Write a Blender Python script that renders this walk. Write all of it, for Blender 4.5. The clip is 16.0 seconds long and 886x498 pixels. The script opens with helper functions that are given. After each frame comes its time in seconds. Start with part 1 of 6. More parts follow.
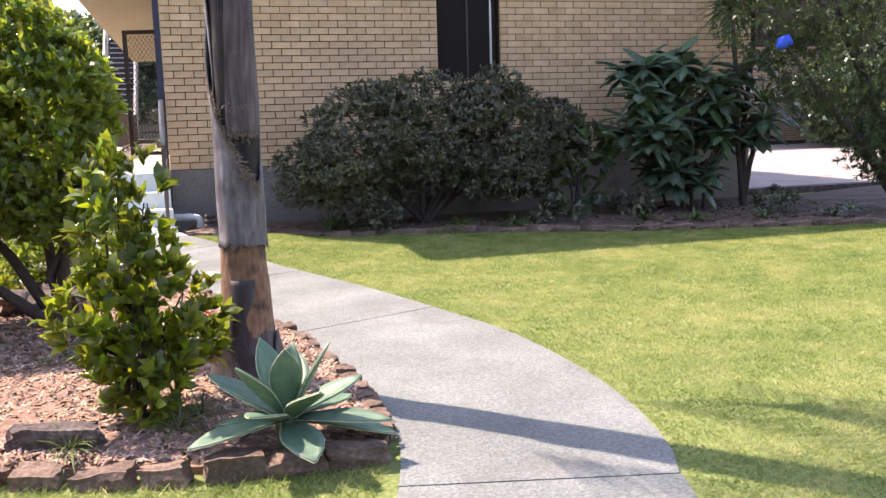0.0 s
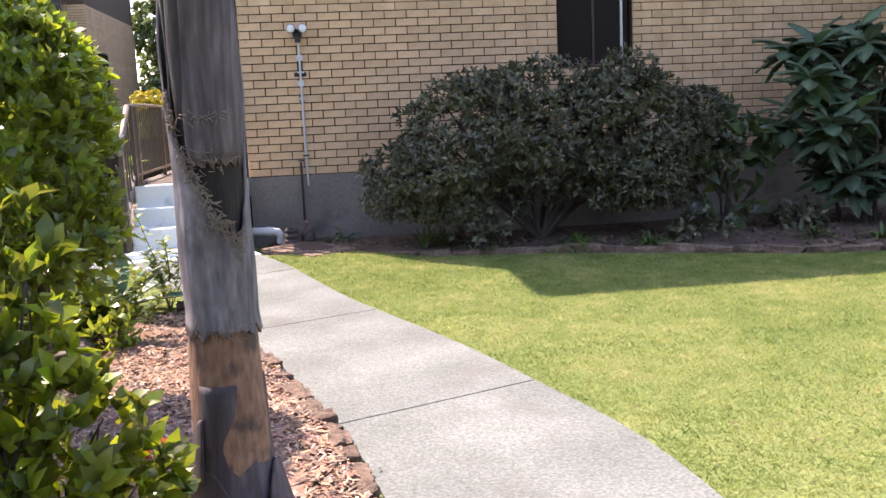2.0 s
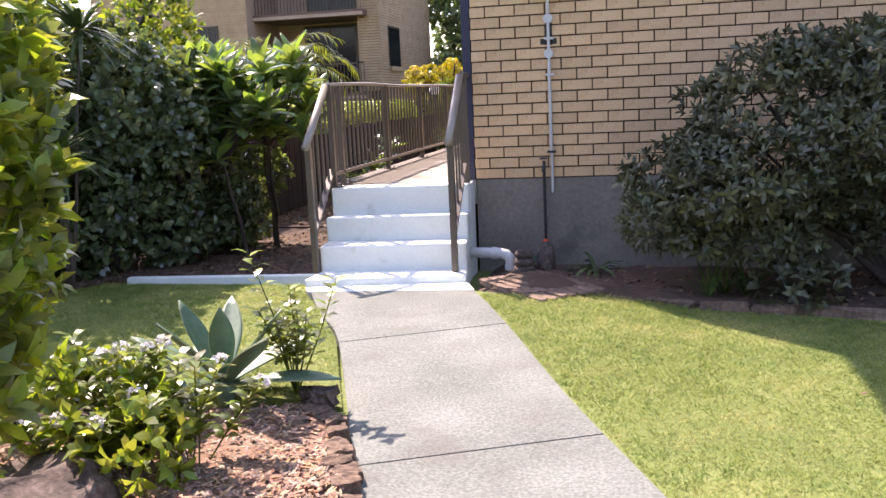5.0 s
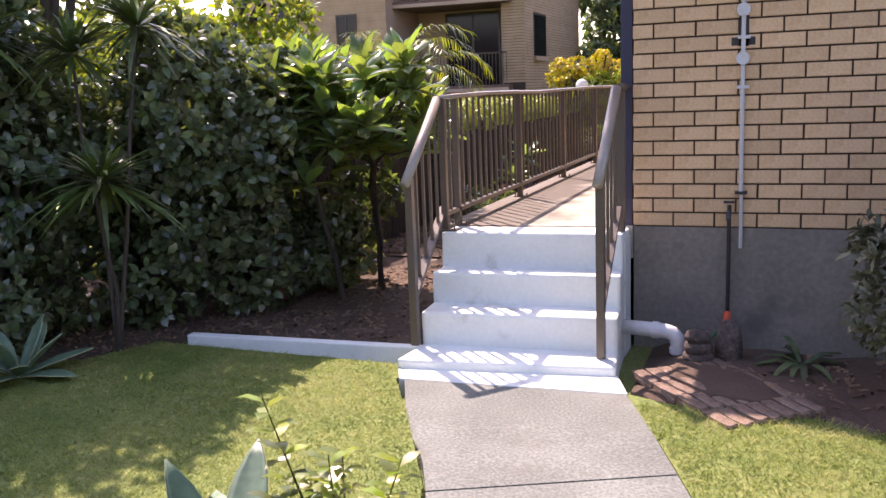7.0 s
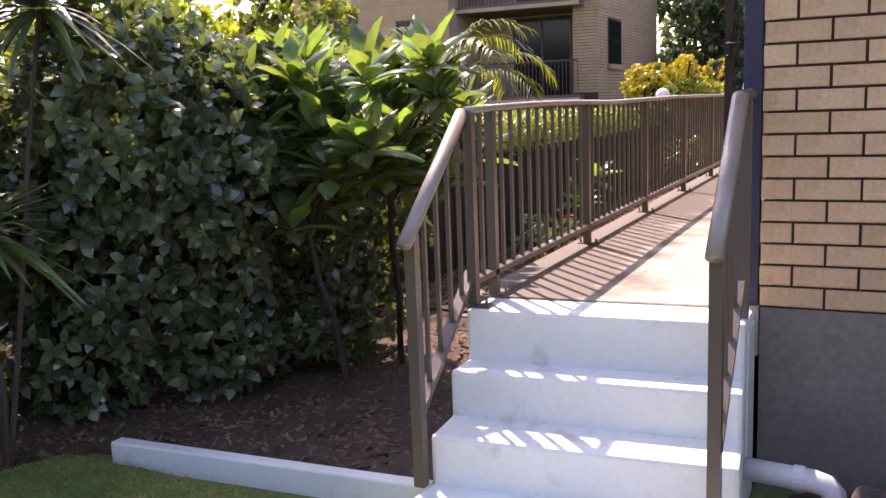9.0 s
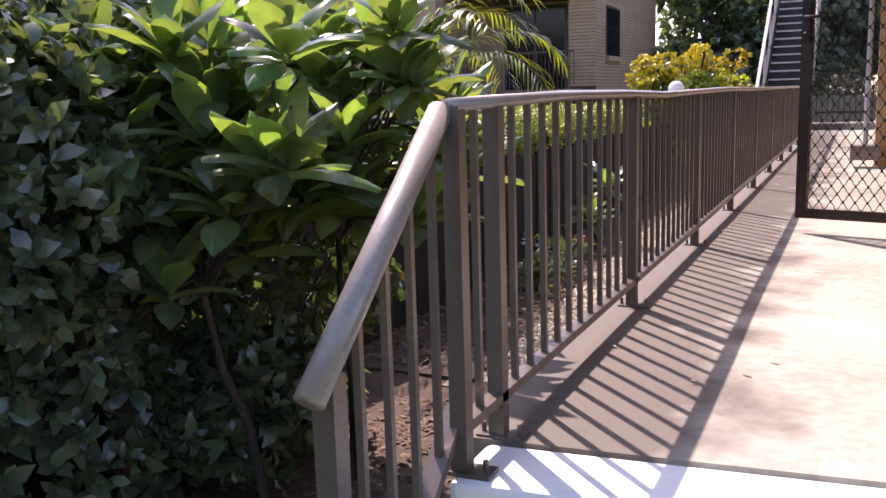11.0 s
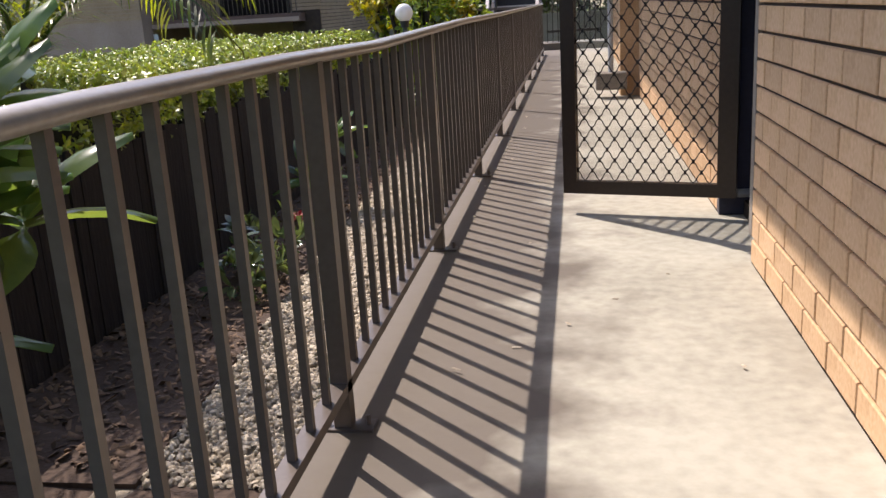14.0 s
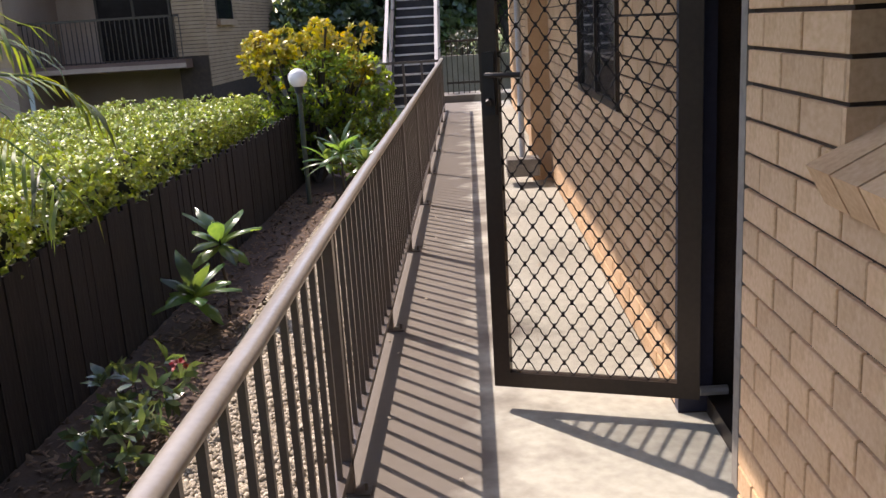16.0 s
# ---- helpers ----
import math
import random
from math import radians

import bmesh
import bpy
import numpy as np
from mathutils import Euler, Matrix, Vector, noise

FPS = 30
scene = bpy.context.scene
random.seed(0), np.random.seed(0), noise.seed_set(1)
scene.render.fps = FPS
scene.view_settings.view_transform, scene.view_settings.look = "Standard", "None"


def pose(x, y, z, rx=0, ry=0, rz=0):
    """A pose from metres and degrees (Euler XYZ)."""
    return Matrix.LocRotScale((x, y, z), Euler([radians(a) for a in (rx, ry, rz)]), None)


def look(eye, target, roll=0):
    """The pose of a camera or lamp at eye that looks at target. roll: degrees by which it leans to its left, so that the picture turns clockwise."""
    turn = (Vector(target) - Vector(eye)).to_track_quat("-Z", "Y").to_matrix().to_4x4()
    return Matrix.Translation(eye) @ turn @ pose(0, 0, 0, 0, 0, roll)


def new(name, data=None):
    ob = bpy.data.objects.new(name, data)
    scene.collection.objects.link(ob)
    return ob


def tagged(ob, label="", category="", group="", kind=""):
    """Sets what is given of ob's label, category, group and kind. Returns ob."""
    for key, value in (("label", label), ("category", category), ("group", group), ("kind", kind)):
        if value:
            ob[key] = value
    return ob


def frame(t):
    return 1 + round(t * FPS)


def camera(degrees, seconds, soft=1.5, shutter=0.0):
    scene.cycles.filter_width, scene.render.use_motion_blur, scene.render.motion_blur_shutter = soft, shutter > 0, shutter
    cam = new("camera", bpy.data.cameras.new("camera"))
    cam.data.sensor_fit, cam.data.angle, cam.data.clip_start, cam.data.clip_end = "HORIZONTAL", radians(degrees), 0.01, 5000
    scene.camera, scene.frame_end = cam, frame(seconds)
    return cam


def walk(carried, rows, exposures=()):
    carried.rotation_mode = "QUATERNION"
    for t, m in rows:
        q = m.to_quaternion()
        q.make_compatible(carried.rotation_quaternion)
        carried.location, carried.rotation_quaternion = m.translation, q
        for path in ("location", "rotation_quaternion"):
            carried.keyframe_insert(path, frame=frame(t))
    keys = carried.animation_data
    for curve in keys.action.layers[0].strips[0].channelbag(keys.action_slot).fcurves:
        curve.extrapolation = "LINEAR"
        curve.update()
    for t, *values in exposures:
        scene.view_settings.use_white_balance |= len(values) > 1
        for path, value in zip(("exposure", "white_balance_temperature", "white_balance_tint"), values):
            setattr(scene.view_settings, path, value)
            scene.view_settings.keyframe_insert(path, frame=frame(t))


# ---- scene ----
cam = camera(52.7, 16.0)
PATH = [
    (0, (0.242, -11.563, 1.279), (0.773, -9.658, 0.984), -1.6),
    (0.5, (0.385, -11.165, 1.29), (0.9, -9.256, 0.992), -2.4),
    (1, (0.533, -10.781, 1.293), (0.94, -8.853, 0.953), -1.5),
    (1.5, (0.659, -10.333, 1.317), (1.027, -8.401, 0.957), -1.9),
    (2, (0.84, -9.912, 1.333), (1.086, -7.951, 1.026), -2.6),
    (2.5, (0.936, -9.43, 1.305), (1.134, -7.456, 1.05), -1.9),
    (3, (1.026, -9.019, 1.311), (1.213, -7.045, 1.054), -3.1),
    (3.5, (1.108, -8.583, 1.331), (1.157, -6.609, 1.017), -3.3),
    (4, (1.151, -8.141, 1.356), (1.094, -6.17, 1.021), -3.5),
    (4.5, (1.23, -7.743, 1.373), (1.007, -5.781, 1.055), -3.1),
    (4.7, (1.271, -7.556, 1.369), (0.96, -5.607, 1.047), -3.0),
    (6.8, (0.911, -5.67, 1.566), (0.244, -3.821, 1.199), -1.6),
    (7, (0.879, -5.505, 1.571), (0.165, -3.67, 1.22), -2.2),
    (7.5, (0.755, -5.068, 1.557), (-0.016, -3.255, 1.212), -2.3),
    (8, (0.626, -4.64, 1.577), (-0.149, -2.825, 1.252), -2.2),
    (8.2, (0.596, -4.451, 1.571), (-0.206, -2.647, 1.254), -2.3),
    (10.3, (-0.103, -2.633, 1.551), (-0.98, -0.872, 1.194), -2.3),
    (10.5, (-0.172, -2.477, 1.551), (-1.028, -0.708, 1.183), -2.5),
    (11, (-0.334, -2.062, 1.541), (-1.165, -0.275, 1.205), -1.7),
    (11.5, (-0.48, -1.715, 1.532), (-1.229, 0.112, 1.212), -1.8),
    (12, (-0.582, -1.312, 1.527), (-1.186, 0.566, 1.199), -2.3),
    (12.5, (-0.64, -0.996, 1.524), (-1.167, 0.898, 1.159), -2.8),
    (13, (-0.7, -0.757, 1.548), (-0.993, 1.182, 1.159), -3.3),
    (13.5, (-0.697, -0.604, 1.557), (-0.957, 1.329, 1.115), -3.6),
    (14, (-0.585, -0.42, 1.615), (-0.885, 1.486, 1.09), -3.5),
    (14.5, (-0.618, -0.248, 1.714), (-0.935, 1.65, 1.17), -4.2),
    (15, (-0.678, -0.089, 1.83), (-0.892, 1.805, 1.224), -5.7),
    (15.5, (-0.662, 0.158, 1.969), (-0.803, 2.066, 1.384), -3.9),
    (16, (-0.681, 0.398, 2.093), (-0.76, 2.336, 1.603), -3.5),
]
EXPOSURES = ((0, 1.97, 7200, 29), (4.7, 1.98, 7200, 30), (7, 1.80, 7350, 37), (8.2, 1.82, 7450, 37), (10.3, 1.66, 6900, 38), (12.5, 1.26, 6450, 26), (14, 1.09, 6650, 20), (16, 1.24, 6700, 22))
walk(cam, [(t, look(eye, target, roll)) for t, eye, target, roll in PATH], EXPOSURES)

# ---- light ----
SUN_DIR = Vector((-0.70, 0.714, 1.32)).normalized()      # towards the sun
sun_el = math.asin(SUN_DIR.z)
world = bpy.data.worlds.new("sky")
scene.world = world
world.use_nodes = True
sky = world.node_tree.nodes.new("ShaderNodeTexSky")
sky.sky_type = "NISHITA"
sky.sun_disc = False
sky.sun_elevation = sun_el
sky.sun_rotation = math.atan2(SUN_DIR.x, SUN_DIR.y)
back = world.node_tree.nodes["Background"]
back.inputs["Strength"].default_value = 0.15
world.node_tree.links.new(sky.outputs["Color"], back.inputs["Color"])
sun_data = bpy.data.lights.new("sun", "SUN")
sun_data.energy, sun_data.angle, sun_data.color = 3.1, radians(0.53), (1.0, 0.94, 0.84)
sun = new("sun", sun_data)
sun.matrix_world = look((0, 0, 30), Vector((0, 0, 30)) - SUN_DIR)


# ---- materials ----
def mat(name, ramp, rough=0.8, metal=0.0, scale=6.0, fine=80.0, bump=0.15, per=0.0, spec=0.5, dirt=None,
        trans=0.0, stretch=(1, 1, 1), finemix=0.45, hue=0.0, tint=None):
    """ramp: dark, mid and light base colours mixed by noise at two scales; per: change of value from piece to piece."""
    m = bpy.data.materials.new(name)
    m.use_nodes = True
    nt = m.node_tree
    N, L = nt.nodes, nt.links.new
    b = N["Principled BSDF"]
    tc = N.new("ShaderNodeTexCoord")
    mp = N.new("ShaderNodeMapping")
    mp.inputs["Scale"].default_value = stretch
    L(tc.outputs["Object"], mp.inputs["Vector"])
    n1 = N.new("ShaderNodeTexNoise")
    n1.inputs["Scale"].default_value, n1.inputs["Detail"].default_value = scale, 5
    n2 = N.new("ShaderNodeTexNoise")
    n2.inputs["Scale"].default_value, n2.inputs["Detail"].default_value = fine, 4
    for n in (n1, n2):
        L(mp.outputs["Vector"], n.inputs["Vector"])
    mx = N.new("ShaderNodeMix")
    mx.inputs["Factor"].default_value = finemix
    L(n1.outputs["Fac"], mx.inputs["A"]), L(n2.outputs["Fac"], mx.inputs["B"])
    cr = N.new("ShaderNodeValToRGB")
    e = cr.color_ramp.elements
    e[0].position, e[0].color = 0.33, (*ramp[0], 1)
    e[1].position, e[1].color = 0.67, (*ramp[-1], 1)
    if len(ramp) == 3:
        mid = e.new(0.5)
        mid.color = (*ramp[1], 1)
    L(mx.outputs["Result"], cr.inputs["Fac"])
    col = cr.outputs["Color"]
    if per:
        oi, ge = N.new("ShaderNodeObjectInfo"), N.new("ShaderNodeNewGeometry")
        ad = N.new("ShaderNodeMath")
        ad.operation = "ADD"
        fr = N.new("ShaderNodeMath")
        fr.operation = "FRACT"
        L(oi.outputs["Random"], ad.inputs[0]), L(ge.outputs["Random Per Island"], ad.inputs[1]), L(ad.outputs[0], fr.inputs[0])
        mr = N.new("ShaderNodeMapRange")
        mr.inputs["To Min"].default_value, mr.inputs["To Max"].default_value = 1 - per, 1 + per
        L(fr.outputs[0], mr.inputs["Value"])
        hs = N.new("ShaderNodeHueSaturation")
        L(col, hs.inputs["Color"]), L(mr.outputs["Result"], hs.inputs["Value"])
        if hue:
            mu = N.new("ShaderNodeMath")
            mu.operation = "MULTIPLY"
            mu.inputs[1].default_value = 17.3
            f2 = N.new("ShaderNodeMath")
            f2.operation = "FRACT"
            L(fr.outputs[0], mu.inputs[0]), L(mu.outputs[0], f2.inputs[0])
            for socket, lo, hi in (("Hue", 0.5 - hue, 0.5 + hue), ("Saturation", 1 - 9 * hue, 1 + 9 * hue)):
                h = N.new("ShaderNodeMapRange")
                h.inputs["To Min"].default_value, h.inputs["To Max"].default_value = lo, hi
                L(f2.outputs[0] if socket == "Hue" else fr.outputs[0], h.inputs["Value"]), L(h.outputs["Result"], hs.inputs[socket])
        col = hs.outputs["Color"]
    if dirt:
        dn = N.new("ShaderNodeTexNoise")
        dn.inputs["Scale"].default_value, dn.inputs["Detail"].default_value = dirt[1], 8
        L(tc.outputs["Object"], dn.inputs["Vector"])
        dr = N.new("ShaderNodeMapRange")
        dr.inputs["From Min"].default_value, dr.inputs["From Max"].default_value = dirt[2], dirt[2] + 0.12
        dr.inputs["To Max"].default_value = dirt[3]
        L(dn.outputs["Fac"], dr.inputs["Value"])
        dm = N.new("ShaderNodeMix")
        dm.data_type = "RGBA"
        L(dr.outputs["Result"], dm.inputs["Factor"]), L(col, dm.inputs["A"])
        dm.inputs["B"].default_value = (*dirt[0], 1)
        col = dm.outputs["Result"]
    L(col, b.inputs["Base Color"])
    b.inputs["Roughness"].default_value, b.inputs["Metallic"].default_value = rough, metal
    b.inputs["Specular IOR Level"].default_value = spec
    if bump:
        bp = N.new("ShaderNodeBump")
        bp.inputs["Strength"].default_value, bp.inputs["Distance"].default_value = bump, 0.02
        L(mx.outputs["Result"], bp.inputs["Height"]), L(bp.outputs["Normal"], b.inputs["Normal"])
    if trans:
        tr = N.new("ShaderNodeBsdfTranslucent")
        if tint:
            tm = N.new("ShaderNodeMix")
            tm.data_type, tm.blend_type = "RGBA", "MULTIPLY"
            tm.inputs["Factor"].default_value = 1.0
            tm.inputs["B"].default_value = (*tint, 1)
            L(col, tm.inputs["A"]), L(tm.outputs["Result"], tr.inputs["Color"])
        else:
            L(col, tr.inputs["Color"])
        ms = N.new("ShaderNodeMixShader")
        ms.inputs[0].default_value = trans
        L(b.outputs[0], ms.inputs[1]), L(tr.outputs[0], ms.inputs[2])
        L(ms.outputs[0], N["Material Output"].inputs["Surface"])
    return m


def leaf_mat(name, dark, light, rough=0.4, trans=0.3, per=0.35, spec=0.5, tint=None):
    """Light that passes through a blade is yellower and brighter than what it throws back: tint."""
    return mat(name, (dark, light), rough, 0, 1.5, 14, 0.0, per, spec, None, trans, hue=0.018, tint=tint)


M_BRICK = mat("cream brick", ((0.485, 0.303, 0.160), (0.60, 0.392, 0.221), (0.69, 0.475, 0.292)), 0.85, 0, 5, 70, 0.12, 0.10, 0.3)
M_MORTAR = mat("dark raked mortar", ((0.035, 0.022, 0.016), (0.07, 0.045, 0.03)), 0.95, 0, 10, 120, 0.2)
M_RENDER = mat("grey rendered concrete", ((0.16, 0.139, 0.115), (0.215, 0.188, 0.157), (0.28, 0.248, 0.208)), 0.9, 0, 1.6, 30, 0.1, dirt=((0.09, 0.08, 0.07), 2.2, 0.58, 0.6))
M_PATH = mat("weathered grey concrete", ((0.083, 0.093, 0.083), (0.150, 0.165, 0.148), (0.236, 0.257, 0.233)), 0.92, 0, 1.7, 75, 0.5, dirt=((0.12, 0.112, 0.10), 3.1, 0.56, 0.42), finemix=0.6)
M_SLAB = mat("buff walkway concrete", ((0.265, 0.251, 0.20), (0.36, 0.342, 0.275), (0.445, 0.423, 0.345)), 0.8, 0, 1.3, 24, 0.08, dirt=((0.205, 0.182, 0.14), 1.9, 0.58, 0.32))
M_WHITE = mat("white painted concrete", ((0.665, 0.70, 0.665), (0.765, 0.80, 0.755)), 0.7, 0, 3, 40, 0.1, dirt=((0.36, 0.34, 0.29), 5.5, 0.605, 0.55))
M_RAIL = mat("brown powder-coated aluminium", ((0.105, 0.085, 0.070), (0.14, 0.115, 0.096)), 0.36, 0.3, 3, 60, 0.03)
M_DARKFRAME = mat("dark brown aluminium", ((0.035, 0.024, 0.017), (0.05, 0.035, 0.026)), 0.4, 0.3, 3, 60, 0.02)
M_NAVY = mat("navy painted timber", ((0.020, 0.021, 0.042), (0.033, 0.034, 0.064)), 0.55, 0, 3, 50, 0.05)
M_GRASS_SOIL = mat("lawn turf", ((0.074, 0.115, 0.027), (0.14, 0.182, 0.045), (0.225, 0.233, 0.082)), 0.95, 0, 1.3, 45, 0.8, finemix=0.6)
M_MULCHSOIL = mat("dark soil", ((0.05, 0.032, 0.022), (0.10, 0.065, 0.045)), 0.97, 0, 4, 60, 0.5)
M_BLACK = mat("black fill for unlit insides", ((0.012, 0.012, 0.014), (0.02, 0.02, 0.022)), 0.6, 0, 2, 20, 0)
M_ROOF = mat("cream soffit board", ((0.70, 0.62, 0.50), (0.78, 0.70, 0.58)), 0.7, 0, 2, 20, 0.02)
M_FASCIA = mat("brown fascia", ((0.10, 0.075, 0.06), (0.13, 0.10, 0.08)), 0.6, 0, 2, 20, 0.02)


# ---- mesh helpers ----
class Build:
    """Collects vertices and faces for one mesh."""
    def __init__(self):
        self.v, self.f = [], []

    def box(self, x0, y0, z0, x1, y1, z1, m=None):
        k = len(self.v)
        pts = [Vector((x, y, z)) for z in (z0, z1) for y in (y0, y1) for x in (x0, x1)]
        self.v += [tuple(m @ p) if m else tuple(p) for p in pts]
        self.f += [tuple(k + i for i in q) for q in ((0, 2, 3, 1), (4, 5, 7, 6), (0, 1, 5, 4), (2, 6, 7, 3), (0, 4, 6, 2), (1, 3, 7, 5))]
        return self

    def tube(self, pts, radii, n=10, squash=1.0, cap=True):
        k0 = len(self.v)
        pts = [Vector(p) for p in pts]
        for i, p in enumerate(pts):
            d = (pts[min(i + 1, len(pts) - 1)] - pts[max(i - 1, 0)]).normalized()
            a = d.cross(Vector((0, 0, 1)))
            a = a.normalized() if a.length > 1e-3 else Vector((1, 0, 0))
            b = a.cross(d).normalized()
            r = radii[i] if hasattr(radii, "__len__") else radii
            for j in range(n):
                th = 2 * math.pi * j / n
                self.v.append(tuple(p + a * (r * math.cos(th)) + b * (r * squash * math.sin(th))))
        for i in range(len(pts) - 1):
            for j in range(n):
                a0, a1 = k0 + i * n + j, k0 + i * n + (j + 1) % n
                self.f.append((a0, a1, a1 + n, a0 + n))
        if cap:
            self.f.append(tuple(range(k0 + n - 1, k0 - 1, -1)))
            e = k0 + (len(pts) - 1) * n
            self.f.append(tuple(range(e, e + n)))
        return self

    def prism(self, outline, z0, z1):
        """An upright prism over an outline of (x, y), anticlockwise."""
        k, n = len(self.v), len(outline)
        self.v += [(x, y, z0) for x, y in outline] + [(x, y, z1) for x, y in outline]
        self.f += [tuple(range(k + n - 1, k - 1, -1)), tuple(range(k + n, k + 2 * n))]
        self.f += [(k + i, k + (i + 1) % n, k + n + (i + 1) % n, k + n + i) for i in range(n)]
        return self

    def mesh(self, name, material, smooth=False):
        me = bpy.data.meshes.new(name)
        me.from_pydata(self.v, [], self.f)
        me.materials.append(material)
        if smooth:
            me.polygons.foreach_set("use_smooth", [True] * len(me.polygons))
        me.update()
        return me


def part(name, bd, material, parent=None, label="", smooth=False, bevel=0.0):
    ob = new(name, bd.mesh(name, material, smooth) if isinstance(bd, Build) else bd)
    if parent:
        ob.parent = parent
    if bevel:
        mod = ob.modifiers.new("bevel", "BEVEL")
        mod.width, mod.segments, mod.limit_method = bevel, 2, "ANGLE"
    if label:
        ob["label"] = label
    return ob


def box(x0, y0, z0, x1, y1, z1):
    return Build().box(x0, y0, z0, x1, y1, z1)


def thing(name, label, category, loc=(0, 0, 0), group="", kind=""):
    ob = new(name)
    ob.location = loc
    ob.empty_display_size = 0.1
    return tagged(ob, label, category, group, kind)


def structure(name, bd, material, label, category, **kw):
    return tagged(part(name, bd, material, **kw), label, category, kind="structure")


# ---- large structure ----
GZ = -0.07                 # lawn level
FZ = 0.70                  # walkway level
C, BL = 0.086, 0.24        # brick course and pitch

# ground
structure("ground", box(-150, -150, -0.6, 150, 150, GZ), M_GRASS_SOIL, "green mown lawn with yellowish patches", "lawn")


def ease(q):
    q = np.clip(q, 0.0, 1.0)
    return q * q * (3 - 2 * q)


def rise(x, y):
    """The ground lifts gently towards the foot of the steps."""
    return 0.085 * ease((y + 3.4) / 1.9) * ease((1.9 - x) / 1.1)


PATH_R = [(0.10, -1.05), (0.465, -1.94), (1.13, -3.61), (1.54, -4.65), (1.84, -5.58), (2.09, -6.5), (2.16, -7.5), (2.08, -8.25), (1.9, -8.85), (1.5, -9.8), (0.9, -11.0), (-0.2, -12.6), (-2.0, -14.5)]
PATH_L = [(-1.12, -1.05), (-0.75, -1.86), (-0.465, -2.35), (0.16, -4.04), (0.42, -4.65), (0.65, -5.43), (0.86, -6.15), (1.0, -7.0), (1.04, -7.5), (1.02, -7.95), (0.90, -8.5), (0.55, -9.4), (0.0, -10.4), (-1.0, -11.8), (-2.8, -13.6)]


def smooth_line(pts, n=4):
    out = []
    for i in range(len(pts) - 1):
        p0, p1, p2, p3 = (Vector(pts[max(i - 1, 0)]), Vector(pts[i]), Vector(pts[i + 1]), Vector(pts[min(i + 2, len(pts) - 1)]))
        for j in range(n):
            t = j / n
            out.append(tuple(0.5 * (2 * p1 + (p2 - p0) * t + (2 * p0 - 5 * p1 + 4 * p2 - p3) * t * t + (3 * p1 - p0 - 3 * p2 + p3) * t ** 3)))
    return out + [tuple(pts[-1])]


# concrete path in bays with open joints
path = thing("path", "curved grey weathered concrete garden path with joints", "path", kind="structure")
JOINTS = [((0.10, -1.05), (-1.12, -1.05)), ((0.50, -2.03), (-0.44, -2.41)), ((1.13, -3.61), (0.16, -4.04)), ((1.83, -5.56), (0.80, -5.98)), ((1.92, -8.75), (0.90, -8.52)), ((0.9, -11.0), (0.0, -10.4)), ((-2.0, -14.5), (-2.8, -13.6))]


def between(line, a, b):
    ia = min(range(len(line)), key=lambda i: (Vector(line[i]) - Vector(a)).length)
    ib = min(range(len(line)), key=lambda i: (Vector(line[i]) - Vector(b)).length)
    return [a] + [p for p in line[ia + 1:ib]] + [b]


RL, LL = smooth_line(PATH_R), smooth_line(PATH_L)
for (ra, la), (rb, lb) in zip(JOINTS, JOINTS[1:]):
    right, left = between(RL, ra, rb), between(LL, la, lb)
    d = (Vector(right[1]) - Vector(right[0])).normalized() * 0.006
    right[0], left[0] = tuple(Vector(right[0]) + d), tuple(Vector(left[0]) + d)
    right[-1], left[-1] = tuple(Vector(right[-1]) - d), tuple(Vector(left[-1]) - d)
    bd, n = Build(), 14
    def along(line, u):
        L = [0.0]
        for p, q in zip(line, line[1:]):
            L.append(L[-1] + (Vector(q) - Vector(p)).length)
        s = u * L[-1]
        for i in range(len(line) - 1):
            if s <= L[i + 1] + 1e-9:
                return Vector(line[i]).lerp(Vector(line[i + 1]), (s - L[i]) / max(L[i + 1] - L[i], 1e-6))
        return Vector(line[-1])
    for i in range(n + 1):
        a, b = along(left, i / n), along(right, i / n)
        za, zb = GZ + 0.012 + rise(a.x, a.y), GZ + 0.012 + rise(b.x, b.y)
        bd.v += [(a.x, a.y, GZ - 0.1), (a.x, a.y, za), (b.x, b.y, zb), (b.x, b.y, GZ - 0.1)]
    for i in range(n):
        k = 4 * i
        bd.f += [(k, k + 1, k + 5, k + 4), (k + 1, k + 2, k + 6, k + 5), (k + 2, k + 3, k + 7, k + 6)]
    bd.f += [(3, 2, 1, 0), (4 * n, 4 * n + 1, 4 * n + 2, 4 * n + 3)]
    part("paving_slab", bd, M_PATH, path)

# house
HW, HH = 8.2, 5.0          # front width and eaves height
SW = 2.655                 # side wall as far as the door recess
wall_front = thing("wall_front", "cream brick house wall with dark raked joints over grey render", "wall", kind="structure")
part("render_base", Build().box(0.004, 0.004, -0.3, HW, 0.24, FZ - 0.004), M_RENDER, wall_front, "grey rendered concrete base")
core = Build()
WX0, WX1, WZ0, WZ1 = 3.465, 4.345, 1.73, 2.85
core.box(0.012, 0.012, FZ - 0.004, WX0 - 0.02, 0.24, HH).box(WX1 + 0.02, 0.012, FZ - 0.004, HW, 0.24, HH).box(WX0 - 0.02, 0.012, FZ - 0.004, WX1 + 0.02, 0.24, WZ0).box(WX0 - 0.02, 0.012, WZ1, WX1 + 0.02, 0.24, HH)
part("mortar", core, M_MORTAR, wall_front, "dark mortar")
wall_side = thing("wall_side", "cream brick side wall of the house along the walkway", "wall", kind="structure")
core = Build()
SY0, SY1, SZ0, SZ1 = 0.9, 2.07, 1.82, 3.0     # side window
